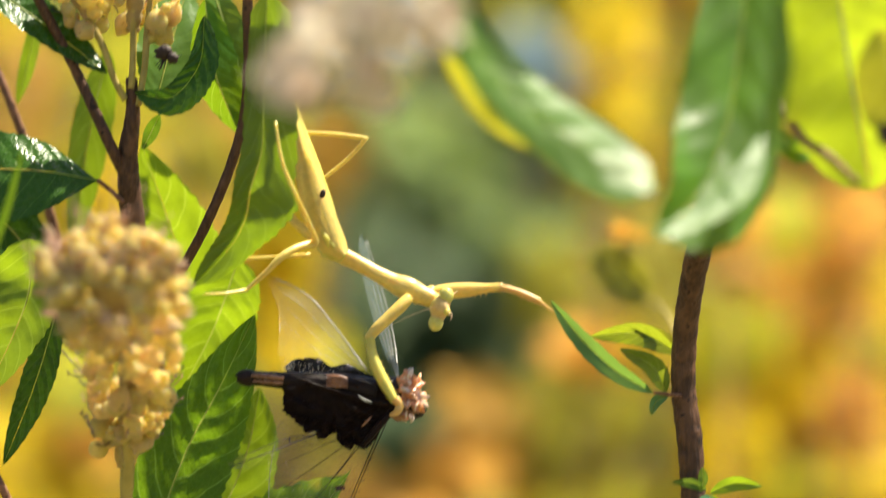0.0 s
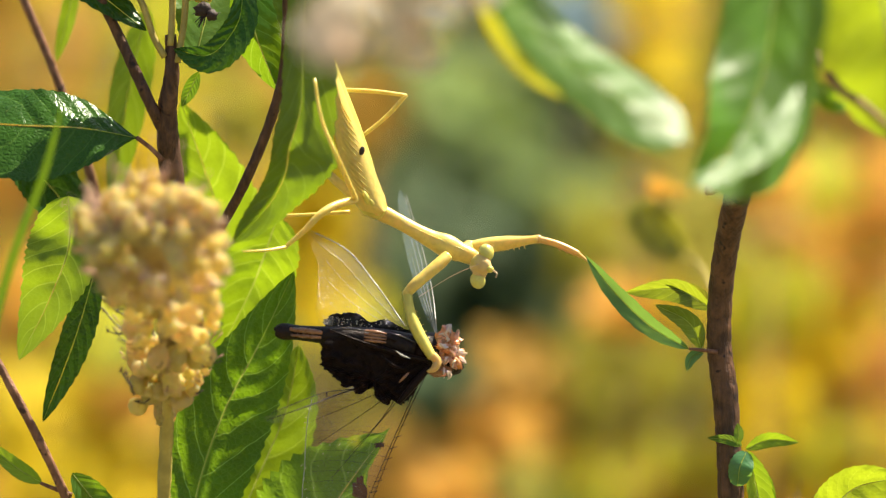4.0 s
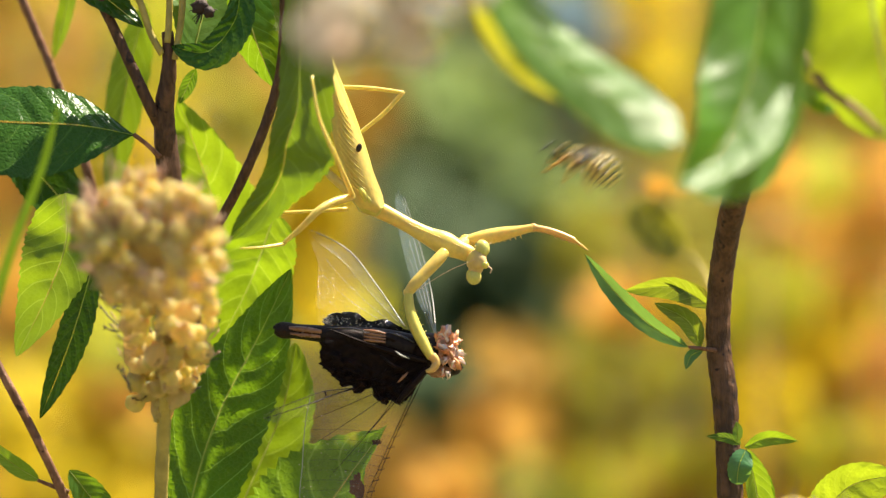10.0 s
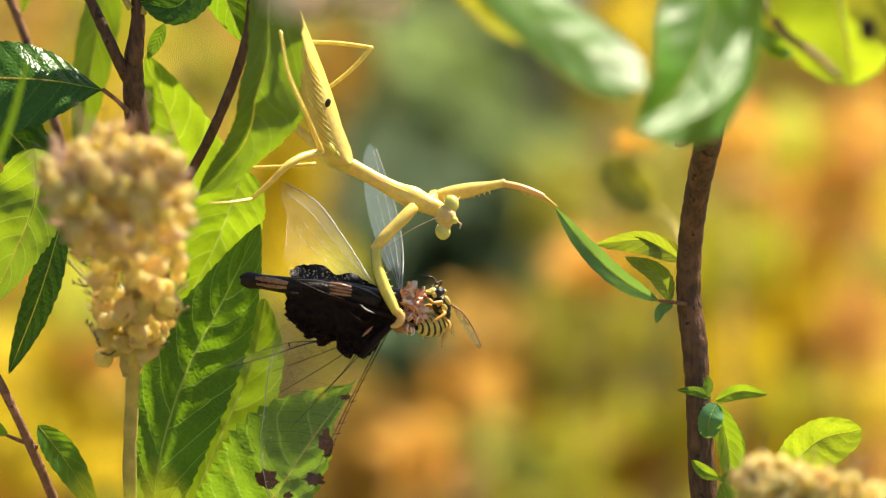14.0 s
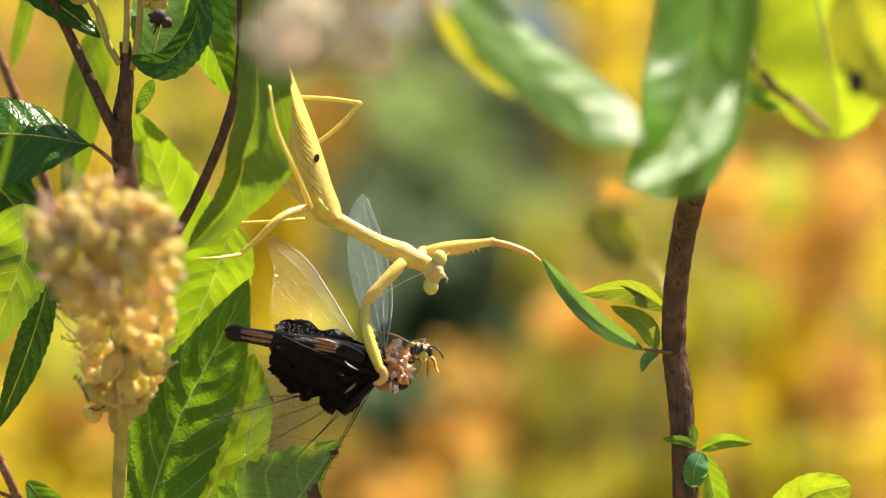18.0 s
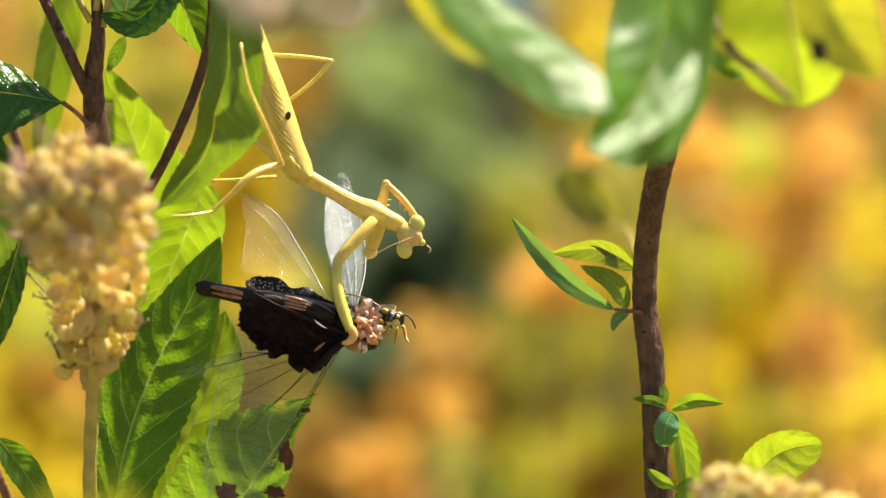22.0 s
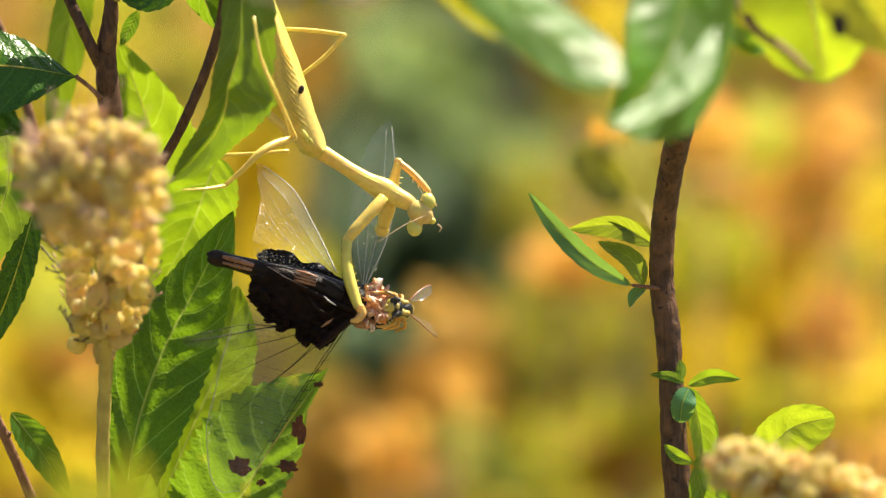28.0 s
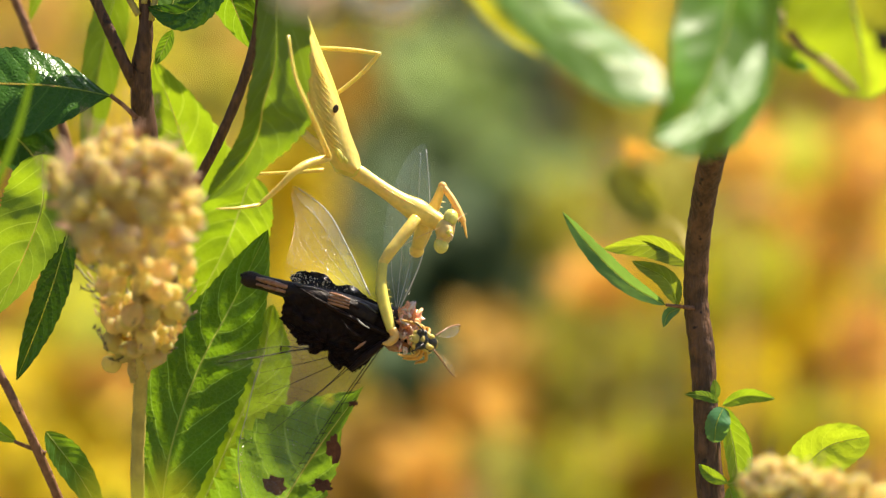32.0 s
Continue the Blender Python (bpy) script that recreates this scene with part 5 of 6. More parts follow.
    # black wing roots
    part("wing_root", sheet([(546, 576), (542, 600), (544, 623), (562, 636), (574, 652), (586, 661), (599, 654), (601, 668), (612, 673), (626, 664), (637, 662), (637, 676), (647, 686), (662, 691), (668, 684), (679, 690), (692, 689), (706, 671), (719, 648), (732, 625), (732, 602), (690, 580), (610, 570)],
                            -0.0085, rings=14, rough=0.0018, seed=2, per=6), SADDLE, s, "velvety black hindwing patch")
    part("wing_root", sheet([(545, 548), (556, 534), (580, 528), (610, 530), (630, 544), (655, 540), (690, 556), (720, 570), (700, 582), (640, 574), (570, 566)], -0.003, rings=10, rough=0.0022, seed=7, per=8), WET, s, "velvety black hindwing patch")
    part("wing_fold", [tube([g(556, 556, -0.0085), g(620, 582, -0.0092), g(690, 604, -0.0096), g(732, 615, -0.010)], [1, 3, 5, 4], seg=8), tube([g(650, 604, -0.0105), g(672, 622, -0.011), g(690, 628, -0.011)], [1, 3, 1], seg=6),
                       tube([g(735, 625, -0.0098), g(700, 664, -0.0105), g(680, 688, -0.0105)], [6, 7, 4], seg=8)], SADDLE, s)
    # clear wings
    part("hindwing", sheet([(738, 628, -0.004), (700, 690, -0.005), (662, 775, -0.006), (620, 890, -0.006), (585, 960, -0.005), (545, 965, -0.004), (516, 900, -0.004), (512, 800, -0.005), (518, 720, -0.006), (535, 640, -0.003), (640, 620, -0.002)], rings=6), WING_THIN, s, "clear hindwing with fine veins")
    vein = []
    for k, (u, v) in enumerate(((620, 890), (606, 900), (560, 820), (535, 760), (524, 720), (590, 780))):
        vein.append(tube([g(728 - 6 * k, 640, -0.0086), g((728 + u) / 2 - 5, (640 + v) / 2, -0.008), g(u, v, -0.0068)], [1.0, 0.7, 0.35], seg=5, sub=4))
    for a in range(9):
        k = 0.3 + a * 0.075
        vein.append(tube([g(738 - 118 * k, 628 + 262 * k, -0.0082), g(727 - 122 * k, 634 + 258 * k, -0.0082)], [0.7, 0.7], seg=4, sub=1))
    for k in range(8):
        a, b = 0.25 + 0.08 * k, 0.18 + 0.09 * k
        vein.append(tube([g(690 - 75 * a, 690 + 230 * a, -0.0082), g(600 - 20 * a, 700 + 200 * b, -0.0076), g(528 - 12 * b, 700 + 200 * b, -0.0066)], [0.28, 0.25, 0.18], seg=4, sub=3))
    part("vein", vein, BLACK, s)
    rim = [g(u, v, d - 0.0003) for u, v, d in ((526, 680, -0.0072), (518, 720, -0.006), (512, 800, -0.005), (508, 860, -0.0044), (516, 900, -0.004), (530, 945, -0.004), (545, 965, -0.004), (585, 960, -0.005))]
    part("wing_rim", tube(rim, [0.5, 0.7, 0.7, 0.7, 0.7, 0.7, 0.6, 0.4], seg=5, sub=6), WING_RIM, s, "thin pale wing margin")
    part("wing_cell", glints(70, lambda a, b: (526 - 20 * math.sin(math.pi * min(1.0, 0.15 + 0.7 * a)) + 9 * b, 690 + 240 * a, -0.0064 + 0.0016 * a), 1.0, 6), GLINT, s, "glint facets added along the wing margin")
    part("wing_cell", glints(40, lambda a, b: (525 + 90 * b, 690 + 240 * a, -0.0075 + 0.002 * a), 0.7, 8), GLINT, s, "glint facets added on the wing membrane")
    part("forewing", sheet([(692, 640, -0.002), (600, 655, -0.004), (520, 680, -0.016), (450, 706, -0.022), (440, 716, -0.022), (460, 722, -0.020), (560, 690, -0.010), (660, 668, -0.003)], rings=4), WING_THIN, s, "clear forewing seen edge on")
    part("vein", [tube([g(692, 645, -0.0030), g(600, 664, -0.0060), g(520, 692, -0.0182), g(446, 717, -0.0222)], [1.6, 1.3, 1.2, 0.6], seg=5, sub=5), tube([g(690, 650, -0.003), g(590, 664, -0.0070), g(552, 668, -0.014), g(455, 704, -0.022)], [1.1, 0.9, 0.8, 0.5], seg=5, sub=5),
                  tube([g(552, 667, -0.016), g(553, 676, -0.016)], [1.6, 1.4], seg=4)], BLACK, s)
    def lie(u, v, lift=0.0):
        return u, v, 0.001 + (0.35 * (u - 692) + 0.95 * (552 - v)) * STEP + lift
    part("hindwing", sheet([lie(*q) for q in ((692, 552), (640, 476), (585, 412), (548, 388), (524, 383), (530, 415), (542, 450), (537, 500), (538, 548), (610, 550))], rings=6), WING, s, "clear far hindwing catching the sun")
    part("vein", [tube([g(*lie(u, v, -0.0004)) for u, v in ((692, 552), (640, 476), (585, 412), (535, 386))], [1.5, 1.2, 1.0, 0.6], seg=5, sub=6)] +
         [tube([g(*lie(685 - 12 * k, 550, -0.0003)), g(*lie(620 - 18 * k, 480 + 9 * k, -0.0003)), g(*lie(560 - 6 * k, 410 + 26 * k, -0.0003))], [0.3, 0.22, 0.15], seg=4, sub=4) for k in range(3)], WING_RIM, s)
    part("wing_margin", sheet([lie(*q, -0.0005) for q in ((692, 552), (640, 476), (585, 412), (548, 388), (524, 383), (534, 400), (566, 420), (618, 478), (664, 530))], rings=3), WING_EDGE, s, "bluish leading edge")
    # facets added to the wing membranes as flashes of sun
    part("wing_cell", glints(300, lambda a, b: lie(540 + 78 * a * a, 545 - 110 * b * (1 - 0.5 * a), -0.0005), 0.62, 3), GLINT, s, "glint facets added on the wing membrane")
    part("wing_cell", glints(26, lambda a, b: lie(560 + 100 * a, 500 - 60 * b + 60 * a, -0.0005), 0.6, 4), GLINT, s, "glint facets added on the wing membrane")
    part("wing_cell", glints(130, lambda a, b: (548 + 60 * a + 90 * a * a, 532 + 16 * b + 12 * a, -0.0062), 1.0, 5), GLINT, s, "glint facets added on the black wing patch")
    # far forewing, which the mantis and the wasp stir
    w = part("forewing", sheet([(744, 572, 0.002), (774, 466, 0.002), (774, 374, 0.002), (759, 293, 0.002), (743, 257, 0.002), (722, 280, 0.002), (702, 351, 0.002), (699, 443, 0.002), (724, 535, 0.002)], rings=6), WING_BLUE, s, "clear far forewing", pivot=WING_P)
    for pts, r in ((((746, 572), (772, 466), (771, 374), (749, 268)), (1.5, 1.2, 1.0, 0.6)), (((744, 570), (753, 466), (749, 362), (740, 276)), (0.8, 0.6, 0.5, 0.3)), (((742, 570), (735, 466), (727, 374)), (0.7, 0.5, 0.3)), (((741, 568), (722, 500), (711, 420)), (0.5, 0.4, 0.2))):
        part("vein", tube([g(u, v, 0.0015) for u, v in pts], r, seg=5, sub=6), WING_RIM, w)
    part("wing_cell", glints(46, lambda a, b: (734 + 30 * b * (1 - 0.4 * a), 555 - 130 * a, 0.0013), 0.9, 12), GLINT, w, "glint facets added on the far forewing")
    part("wing_cell", glints(30, lambda a, b: (720 + 44 * b, 560 - 230 * a, 0.0013), 0.6, 13), GLINT, w, "glint facets added on the far forewing")


build_dragonfly()


# ---- the wasp ----
wasp = thing("wasp", (0, 0, 0), "black and yellow banded wasp visiting the torn dragonfly", "wasp")


def build_wasp():
    s = wasp
    o = ORIGIN[s]

    def p(x, y, z):
        return Vector((x, y, z)) * STEP
    part("thorax", [ball(p(0, 0, 0), 22, 15, 16, 14, 10), ball(p(-16, 0, -1), 13, 12, 12, 12, 8)], WASP_BLACK, s)
    part("thorax_mark", [ball(p(8, q * 9, 9), 11, 5, 5.5, 8, 6) for q in (-1, 1)] + [ball(p(2, q * 13, -2), 9, 3.5, 5.5, 8, 6) for q in (-1, 1)] + [ball(p(-16, 0, 9), 4, 8, 3, 8, 6)], WASP_YELLOW, s, "yellow thorax marks")
    head = part("head", [ball(p(30, 0, -1), 9, 17, 15, 14, 10)], WASP_BLACK, s)
    part("face", [ball(p(36, 0, -6), 5, 9, 9, 10, 8), ball(p(36, 0, 6), 4, 7, 4, 8, 6), ball(p(33, 11, -9), 5, 5, 5, 8, 6), ball(p(33, -11, -9), 5, 5, 5, 8, 6), ball(p(27, 9, 11), 5, 6, 4, 8, 6), ball(p(27, -9, 11), 5, 6, 4, 8, 6)], WASP_YELLOW, head)
    part("eye", ball(p(32, 12, 1), 7, 6, 11, 10, 8), WASP_BLACK, head)
    part("eye", ball(p(32, -12, 1), 7, 6, 11, 10, 8), WASP_BLACK, head)
    for q in (-1, 1):
        part("antenna", tube([p(37, q * 4, 4), p(46, q * 10, 12), p(55, q * 20, 6), p(60, q * 28, -6)], [1.6, 1.4, 1.7, 1.2], seg=6, sub=5), WASP_BLACK, head)
        part("mandible", tube([p(38, q * 5, -12), p(42, q * 2, -17)], [3, 1.5], seg=6), WASP_YELLOW, head)
    # the abdomen swings at the waist
    xs = [-27, -35, -45, -55, -64, -72, -78]
    rs = [8, 16, 19, 18, 15, 10, 4]
    dz = [-2, -4, -7, -11, -16, -22, -28]
    belly = None
    for i in range(6):
        a, b = p(xs[i], 0, dz[i]), p(xs[i + 1], 0, dz[i + 1])
        ring = tube([a, a.lerp(b, 0.35), a.lerp(b, 0.7), b.lerp(a, -0.04)], [rs[i], rs[i] * 0.6 + rs[i + 1] * 0.4 + 1.2, rs[i] * 0.3 + rs[i + 1] * 0.7 + 1.0, rs[i + 1]], seg=14, sub=3)
        if belly is None:
            belly = part("abdomen", ring, WASP_BLACK, s, pivot=p(-24, 0, -2))
        else:
            part("abdomen_ring", ring, WASP_BLACK, belly)
        c, e = a.lerp(b, 0.38), a.lerp(b, 0.97)
        part("yellow_band", tube([c, c.lerp(e, 0.5), e], [rs[i] * 0.5 + rs[i + 1] * 0.5 + 1.6, rs[i] * 0.3 + rs[i + 1] * 0.7 + 1.9, rs[i + 1] + 0.7], seg=14, sub=2), WASP_YELLOW, belly)
    for q in (-1, 1):
        part("wing", sheet_local([(0, q * 12, 12), (-18, q * 26, 20), (-52, q * 40, 22), (-80, q * 46, 20), (-90, q * 40, 18), (-78, q * 28, 17), (-40, q * 16, 14)]), WING_SMOKE, s, "smoky amber wing")
        part("wing_edge", tube([p(0, q * 12, 12), p(-18, q * 26, 20), p(-52, q * 40, 22), p(-86, q * 46, 20)], [1.5, 1.3, 1.0, 0.6], seg=5), AMBER, s)
        for k, (x, ox, oz) in enumerate(((12, 22, -26), (0, 2, -34), (-12, -24, -34))):
            part("leg", tube([p(x, q * 10, -10), p(x + ox * 0.5, q * 26, -4 + oz * 0.2), p(x + ox, q * 30, oz), p(x + ox * 1.6, q * 30, oz * 1.25)], [3.4, 3.2, 2.4, 1.3], seg=7, sub=5), WASP_LEG, s)


def sheet_local(pts):
    loop = curve_points([(*q, 0) for q in pts + [pts[0]]], 4)[:-1]
    vs = [Vector(q[:3]) * STEP for q in loop]
    c = sum(vs, Vector((0, 0, 0))) / len(vs)
    n = len(vs)
    return [c] + vs, [(0, 1 + j, 1 + (j + 1) % n) for j in range(n)]


build_wasp()
wasp.scale = (1.02, 1.02, 1.02)


# ---- what moves ----
def aim(parent, pivot, rest, way, extra=None):
    """Pose of a limb in its thing's space: at pivot, turned from its rest direction to way."""
    q = Vector(rest).rotation_difference(Vector(way)).to_matrix().to_4x4()
    return Matrix.Translation(Vector(pivot) - ORIGIN[parent]) @ q @ (extra or Matrix.Identity(4))


def child(ob, name, nth=0):
    found = [o for o in ob.children if o.name.split(".")[0] == name]
    return found[nth]


def move_dragonfly():
    rows = []
    for t, du, dv, ang in ((0, -2, -5, -1.4), (1, -6, -8, -1.4), (3, -6, -8, -1.0), (6, 0, -2, 0), (9, 0, 0, 0), (11, -3, -2, 0.3), (13, -5, -2, 1.2), (14, -8, 0, 2.2), (16.5, -15, 3, 3.4), (19, -18, 5, 4.5), (21, -20, 7, 5.5), (24, -23, 9, 6.0), (28, -29, 15, 9.0), (30, -32, 20, 10.2), (32, -32, 22, 9.6)):
        rows.append((t, Matrix.Translation(g(746 + du, 616 + dv, -0.006)) @ Matrix.Rotation(radians(ang), 4, "Y"), du, dv, ang))
    walk(dragonfly, [r[:2] for r in rows])
    # far forewing: lean of its tip and twist about its length, on the picture of the place, less the body's turn
    w = child(dragonfly, "forewing", 1)
    lean = []
    for t, du, dv, twist in ((0, -62, -262, 70), (3, -60, -262, 70), (6, -60, -262, 68), (9.2, -62, -260, 68), (9.4, 0, -305, 5), (9.5, -20, -305, 10), (9.6, 28, -310, 0), (9.8, -62, -260, 68), (13, -54, -263, 55), (16.5, -45, -275, 40), (19, -34, -280, 20), (20, -31, -272, 25), (22, -20, -246, 28), (23, -18, -248, 30), (24.5, -13, -254, 25),
                             (25, -7, -266, 12), (25.5, 4, -252, 22), (27.5, 50, -284, 8), (28, 46, -297, 0), (28.3, 46, -295, 0), (28.6, 88, -290, 0), (29, 165, -286, 0), (29.5, 62, -288, 10), (30, 81, -302, 0), (31, 18, -276, 20), (31.5, 4, -278, 24), (32, 48, -298, 8)):
        body = np.interp(t, [r[0] for r in rows], [r[4] for r in rows])
        q = math.degrees(math.atan2(du, -dv)) - body
        back = math.acos(min(1.0, math.hypot(du, dv) / WING_LEN))
        lean.append((t, Matrix.Translation(WING_P - ORIGIN[dragonfly]) @ Matrix.Rotation(radians(q), 4, "Y") @ Matrix.Rotation(-back, 4, "X") @ Matrix.Rotation(radians(twist), 4, "Z")))
    walk(w, lean)
    return rows


CHEST = ((0, 0.0), (4.5, 0.0), (5.5, 1.5), (6.15, 1.5), (6.5, 0.0), (20.5, 0.0), (22, 1.0), (24, 1.2), (25.5, 2.0), (28, 4.0), (30, 6.5), (32, 5.5))


def chest_at(t):
    q = np.interp(t, [a for a, b in CHEST], [b for a, b in CHEST])
    return Matrix.Translation(CHEST_P) @ Matrix.Rotation(radians(q), 4, "Y") @ Matrix.Translation(-CHEST_P)


def move_chest():
    walk(child(mantis, "pronotum"), [(t, Matrix.Translation(CHEST_P - ORIGIN[mantis]) @ Matrix.Rotation(radians(q), 4, "Y")) for t, q in CHEST])


def move_near_leg(rows):
    a, b = (NEAR_E - NEAR_S).length, (NEAR_C - NEAR_E).length
    up, low = [], []
    for t, m, du, dv, ang in rows:
        c = NEAR_C + (g(746 + du, 616 + dv) - g(746, 616))
        s = chest_at(t) @ NEAR_S
        v = c - s
        L = min(v.length, (a + b) * 0.999)
        h = (a * a - b * b + L * L) / (2 * L)
        side = Vector((-v.z, 0, v.x)).normalized()
        if side.x > 0:
            side = -side
        e = s + v.normalized() * h + side * math.sqrt(max(0, a * a - h * h))
        up.append((t, aim(mantis, s, NEAR_E - NEAR_S, e - s)))
        low.append((t, aim(mantis, e, NEAR_C - NEAR_E, c - e)))
    walk(child(mantis, "coxa", 0), up)
    walk(child(mantis, "femur", 0), low)


def move_far_leg():
    out = ((798, 403, 0.008), (915, 378, 0.008), (1000, 402, 0.008))
    low = ((800, 412, 0.008), (930, 401, 0.008), (1004, 430, 0.008))
    level = ((799, 408, 0.008), (924, 392, 0.008), (1003, 421, 0.008))
    mid = ((798, 405, 0.008), (919, 384, 0.008), (1002, 410, 0.008))
    fold = ((756, 477, 0.004), (787, 347, 0.004), (850, 428, 0.002))
    folded = ((752, 486, 0.004), (786, 352, 0.004), (832, 412, 0.002))
    groom = ((757, 476, 0.004), (808, 352, 0.004), (834, 430, 0.002))
    half = ((785, 430, 0.008), (850, 350, 0.006), (900, 440, 0.004))
    reach = ((772, 455, 0.006), (812, 352, 0.006), (885, 445, 0.002))
    keys = [(0, low), (0.5, level), (2, level), (3.5, level), (4.6, level), (5.2, folded), (6.15, folded), (6.25, half), (6.4, out), (9, out), (13, out), (16.5, mid), (19, mid), (20, mid), (20.5, low), (20.75, half), (21, reach), (21.5, reach), (22, fold), (24, fold), (25, reach), (25.5, fold), (28, fold), (28.5, reach), (29, groom), (30, groom), (32, groom)]
    a, b, c = (FAR_E - FAR_S), (FAR_K - FAR_E), (FAR_T - FAR_K)
    rows = [[], [], []]
    for t, (e, k, tip) in keys:
        e, k, tip = g(*e), g(*k), g(*tip)
        s = chest_at(t) @ FAR_S
        e = s + (e - s).normalized() * a.length * 1.1
        k2 = e + (k - e).normalized() * b.length
        rows[0].append((t, aim(mantis, s, a, e - s)))
        rows[1].append((t, aim(mantis, e, b, k - e)))
        rows[2].append((t, aim(mantis, k2, c, tip - k2)))
    walk(child(mantis, "coxa", 1), rows[0])
    walk(child(mantis, "femur", 1), rows[1])
    walk(child(mantis, "tibia", 0), rows[2])


def move_head():
    axis = (g(839, 417) - g(824, 466)).normalized()
    rows = []
    for t, du, dv, spin, tilt in ((0, 2, 2, -48, 4), (1, 0, 0, -44, 4), (3.5, 0, 0, -44, 2), (5.5, 6, 6, 0, -8), (6.15, 6, 6, 0, -8), (6.5, 0, 0, -40, 0), (9, 0, 0, -42, 0), (13, 0, 0, -40, 0), (19, 0, 0, -45, 0), (20.5, 0, 0, -40, 0), (21, 0, 2, -10, 4), (22, 0, 3, 0, 8), (24, 0, 3, 0, 8), (25.5, 0, 2, -15, 4), (27.5, 0, 0, 10, 4), (28, 0, 0, 10, 10), (29, 0, 0, -50, 10), (30, 0, 0, -60, 14), (32, 0, 0, -60, 2)):
        rows.append((t, Matrix.Translation(chest_at(t) @ HEAD_P + Vector((du, 0, -dv)) * STEP - ORIGIN[mantis]) @ Matrix.Rotation(radians(tilt), 4, "Y") @ Matrix.Rotation(radians(spin), 4, axis)))
    walk(child(mantis, "head"), rows)


def move_wasp():
    # seconds, u, v, d, heading, turn to the lens, roll
    keys = [(0, 2300, -300, 0.05, 180, 0, 0), (4.9, 2300, -300, 0.05, 180, 0, 0), (5.3, 1300, 560, 0.02, 180, 0, 0), (5.5, 973, 531, 0.01, 190, 0, 0), (5.6, 840, 420, 0.01, 170, 0, 0), (5.7, 746, 302, 0.01, 140, 0, 0), (5.9, 848, 549, -0.005, 190, 0, 0), (6.0, 1260, 642, -0.005, 180, 0, 0), (6.05, 1420, 590, -0.005, 175, 0, 0), (6.1, 1295, 476, 0, 165, 0, 0),
            (6.3, 815, 251, 0, 180, 0, 0), (6.5, 719, 594, -0.012, 170, 0, 0), (6.7, 901, 410, -0.005, 200, 0, 0), (6.9, 989, 305, 0, 190, 0, 0), (7.0, 743, 182, 0.005, 150, 0, 0), (7.1, 800, 190, 0.005, 160, 0, 0), (7.2, 942, 285, 0.005, 160, 0, 0), (7.3, 1300, 60, 0.02, 160, 0, 0), (7.4, 1100, -200, 0.02, 160, 0, 0), (7.5, 880, 179, 0.008, 140, 0, 0), (7.7, 764, 164, 0.008, 140, 0, 0),
            (7.8, 900, 275, 0.004, 160, 0, 0), (7.9, 883, 601, 0, 150, 0, 0), (8.0, 1079, 566, 0, 175, 0, 0), (8.1, 917, 634, 0, 160, 0, 0), (8.2, 899, 526, 0, 172, 0, 0), (8.3, 846, 667, 0, 160, 0, 0), (8.4, 766, 655, -0.012, 165, 0, 0), (8.5, 766, 864, 0.005, 170, 0, 0), (8.6, 850, 1150, 0.01, 170, 0, 0), (8.7, 930, 860, 0.005, 170, 0, 0), (8.8, 891, 610, 0, 165, 0, 0), (8.9, 867, 580, 0, 160, 0, 0), (9.0, 1000, 1250, 0.01, 170, 0, 0), (9.1, 849, 522, 0, 150, 0, 0), (9.2, 825, 380, 0.01, 150, 0, 0), (9.3, 745, 305, 0.01, 170, 0, 0),
            (9.4, 775, 310, 0.01, 140, 0, 0), (9.5, 751, 297, 0.01, 130, 0, 0), (9.6, 846, 255, 0.01, 150, 0, 0), (9.7, 930, 212, 0.01, 150, 0, 0), (9.8, 1290, 60, 0.01, 170, 0, 0), (9.9, 1250, 170, 0.01, 170, 0, 0), (10.0, 993, 253, 0, 165, 0, 0), (10.1, 916, 480, 0, 150, 0, 0), (10.3, 847, 725, 0, 150, 0, 0), (10.5, 1000, 1200, 0, 150, 0, 0), (10.7, 901, 661, 0, 165, 0, 0),
            (10.9, 914, 596, 0, 165, 0, 0), (11.0, 862, 628, 0, 165, 0, 0), (11.1, 862, 607, -0.002, 150, 0, 0), (11.3, 830, 674, -0.004, 125, 0, 0), (11.5, 836, 650, -0.004, 130, 10, 0), (12.0, 812, 612, -0.005, 112, 20, 20), (12.5, 812, 598, -0.005, 110, 25, 20), (13.0, 815, 594, -0.005, 112, 28, 25), (14.0, 812, 596, -0.005, 112, 28, 25), (14.5, 810, 596, -0.004, 105, 30, 20),
            (15.0, 812, 596, -0.003, 80, 35, -45), (15.5, 812, 594, -0.002, 55, 40, -90), (16.0, 806, 592, 0.0, 28, 48, -135), (16.5, 794, 582, -0.001, 0, 62, 0), (19, 784, 576, -0.001, -10, 65, 0), (21, 784, 588, -0.001, -15, 60, 0), (23, 782, 592, -0.001, -15, 55, 0), (24, 780, 586, -0.001, -20, 50, 0), (25.5, 784, 604, -0.001, -10, 60, 0), (26.2, 788, 610, -0.004, -10, 82, -25), (26.9, 792, 616, -0.007, -10, 102, -50), (27.5, 794, 620, -0.009, -10, 114, -66), (28, 792, 624, -0.009, -12, 116, -70), (29, 794, 634, -0.009, -14, 116, -70), (30, 794, 645, -0.009, -16, 116, -70), (31, 784, 652, -0.009, -22, 116, -70), (32, 774, 650, -0.009, -24, 116, -70)]
    rows = []
    for t, u, v, d, head, turn, roll in keys:
        rows.append((t, Matrix.Translation(g(u, v, d)) @ Matrix.Rotation(radians(-head), 4, "Y") @ Matrix.Rotation(radians(-turn), 4, "Z") @ Matrix.Rotation(radians(roll + (180 if t < 16.4 else 0)), 4, "X")))
    walk(wasp, rows)
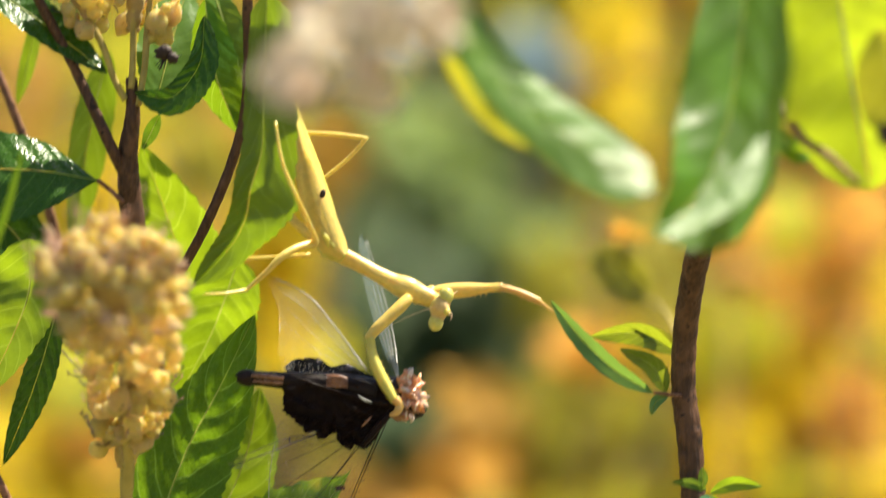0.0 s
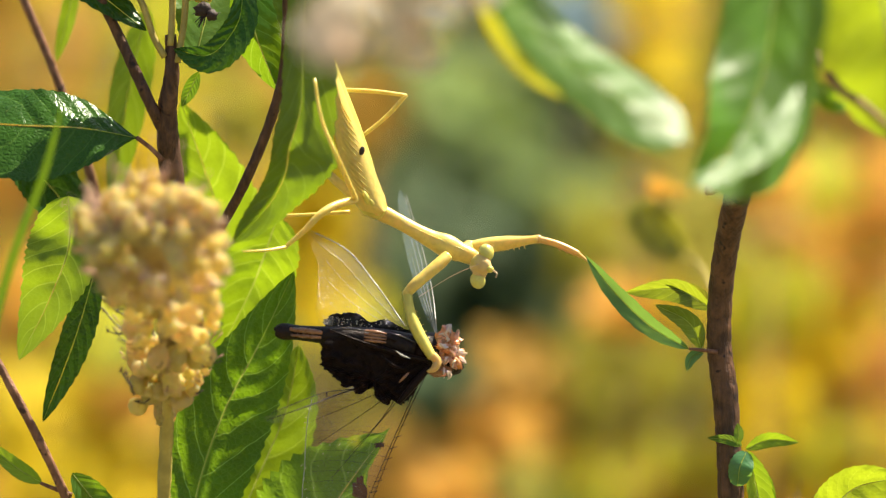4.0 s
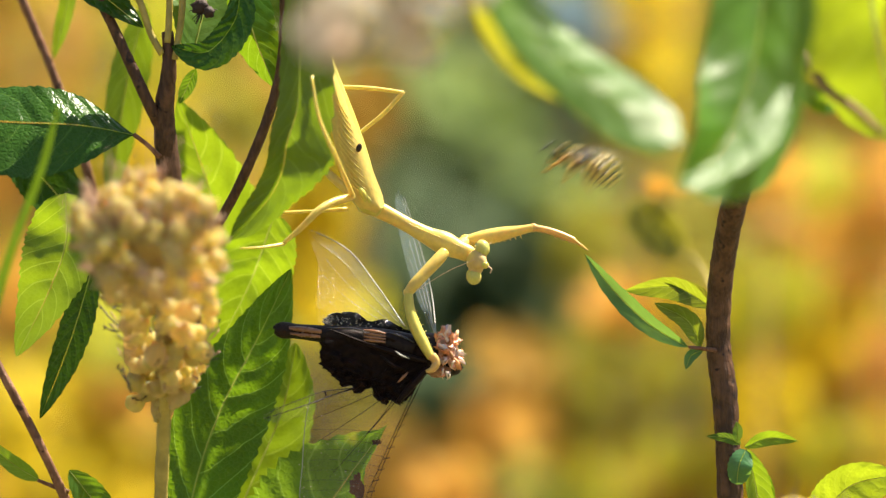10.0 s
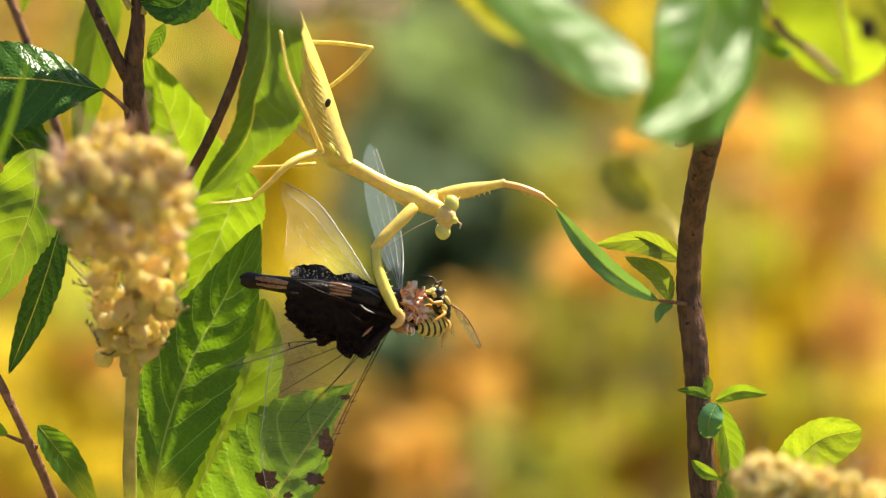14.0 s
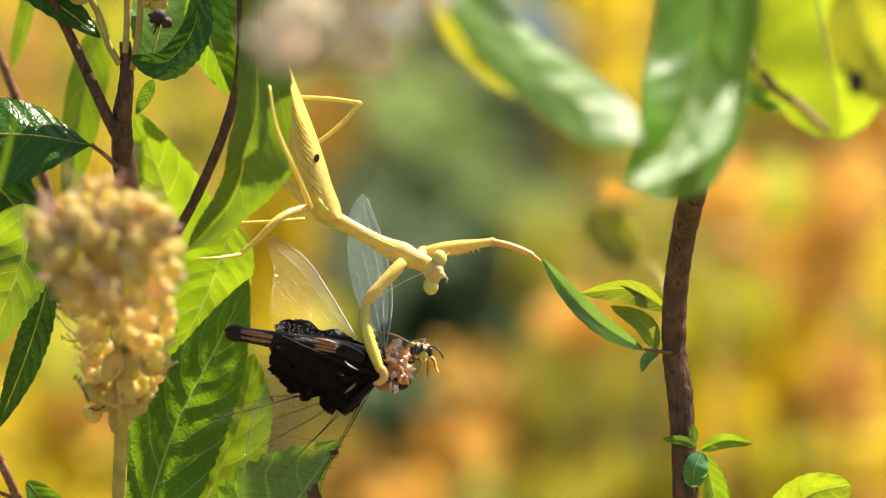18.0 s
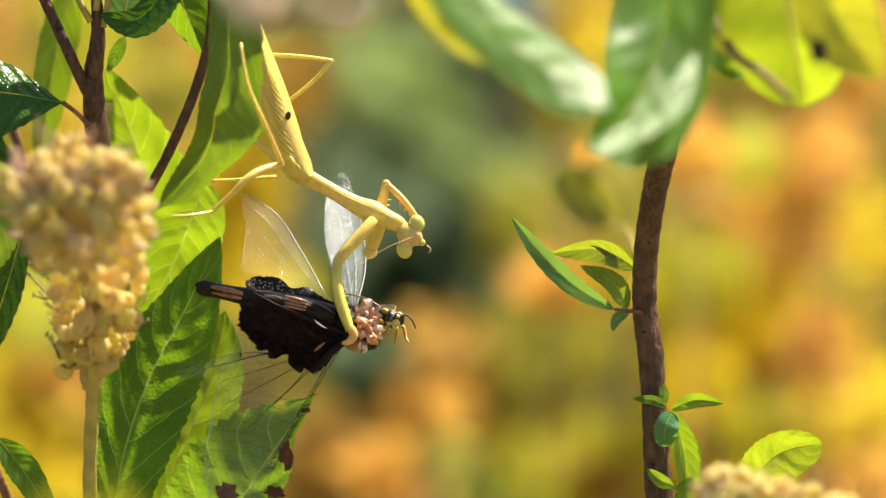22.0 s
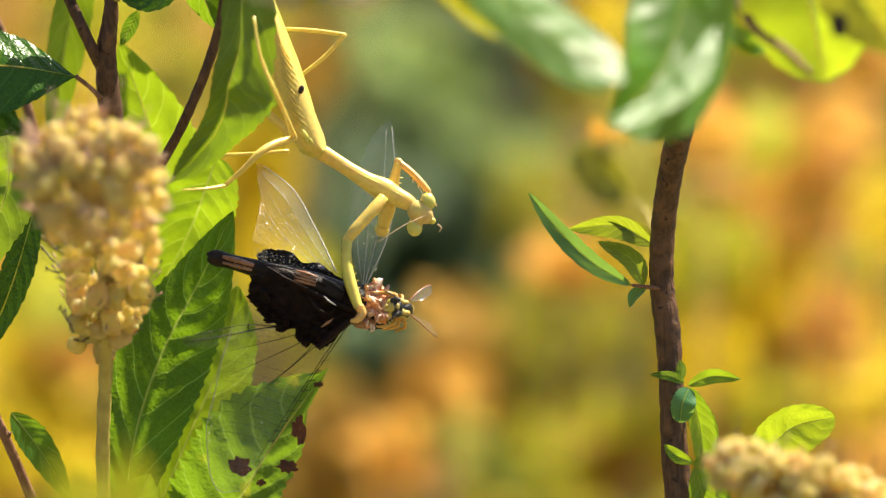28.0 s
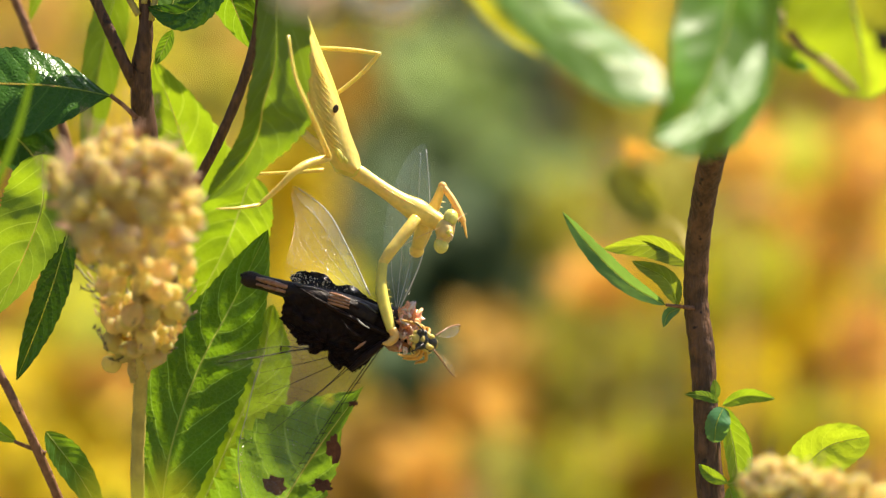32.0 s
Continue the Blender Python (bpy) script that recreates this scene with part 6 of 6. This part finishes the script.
    waist = Vector((-24, 0, -2)) * STEP
    walk(child(wasp, "abdomen"), [(t, Matrix.Translation(waist) @ Matrix.Rotation(radians(-q), 4, "Y")) for t, q in ((0, 0), (11.1, 0), (11.5, 10), (12.0, 75), (14.5, 80), (16.5, 40), (25.5, 40), (27.5, 62), (32, 62))])


def sway(ob, keys):
    o = ORIGIN[ob]
    walk(ob, [(t, Matrix.Translation(o + Vector((du, 0, -dv)) * STEP)) for t, du, dv in keys])


def motions():
    rows = move_dragonfly()
    move_chest()
    move_near_leg(rows)
    move_far_leg()
    move_head()
    move_wasp()
    sway(right_shrub, [(0, 6, -2), (1, 0, -2), (2, -1, 1), (3, 0, -4), (6, -1, -4), (7, 5, 0), (8, 0, -2), (9, 0, 0), (10.5, 5, -3), (12, 6, -4), (14, 6, -4), (16.5, 4, -10), (17, 0, -16), (19, 0, -13), (21, 0, -9), (23, -3, -14), (25.5, -3, -13), (27.5, 6, -8), (29, 4, -9), (30, 3, -7), (32, 5, -7)])
    sway(branch, [(0, 14, 3), (3, 10, -6), (6, 6, -14), (9, 0, 0), (13, -22, -16), (19, -25, -20), (23, -40, 2), (28, -26, 2), (32, -10, -2)])
    sway(hanging, [(0, 26, 3), (3, 16, -6), (6, 21, -14), (9, 17, 0), (13, 6, -14), (19, 16, -20), (23, 8, 2), (28, 14, 2), (32, 25, -2)])


motions()
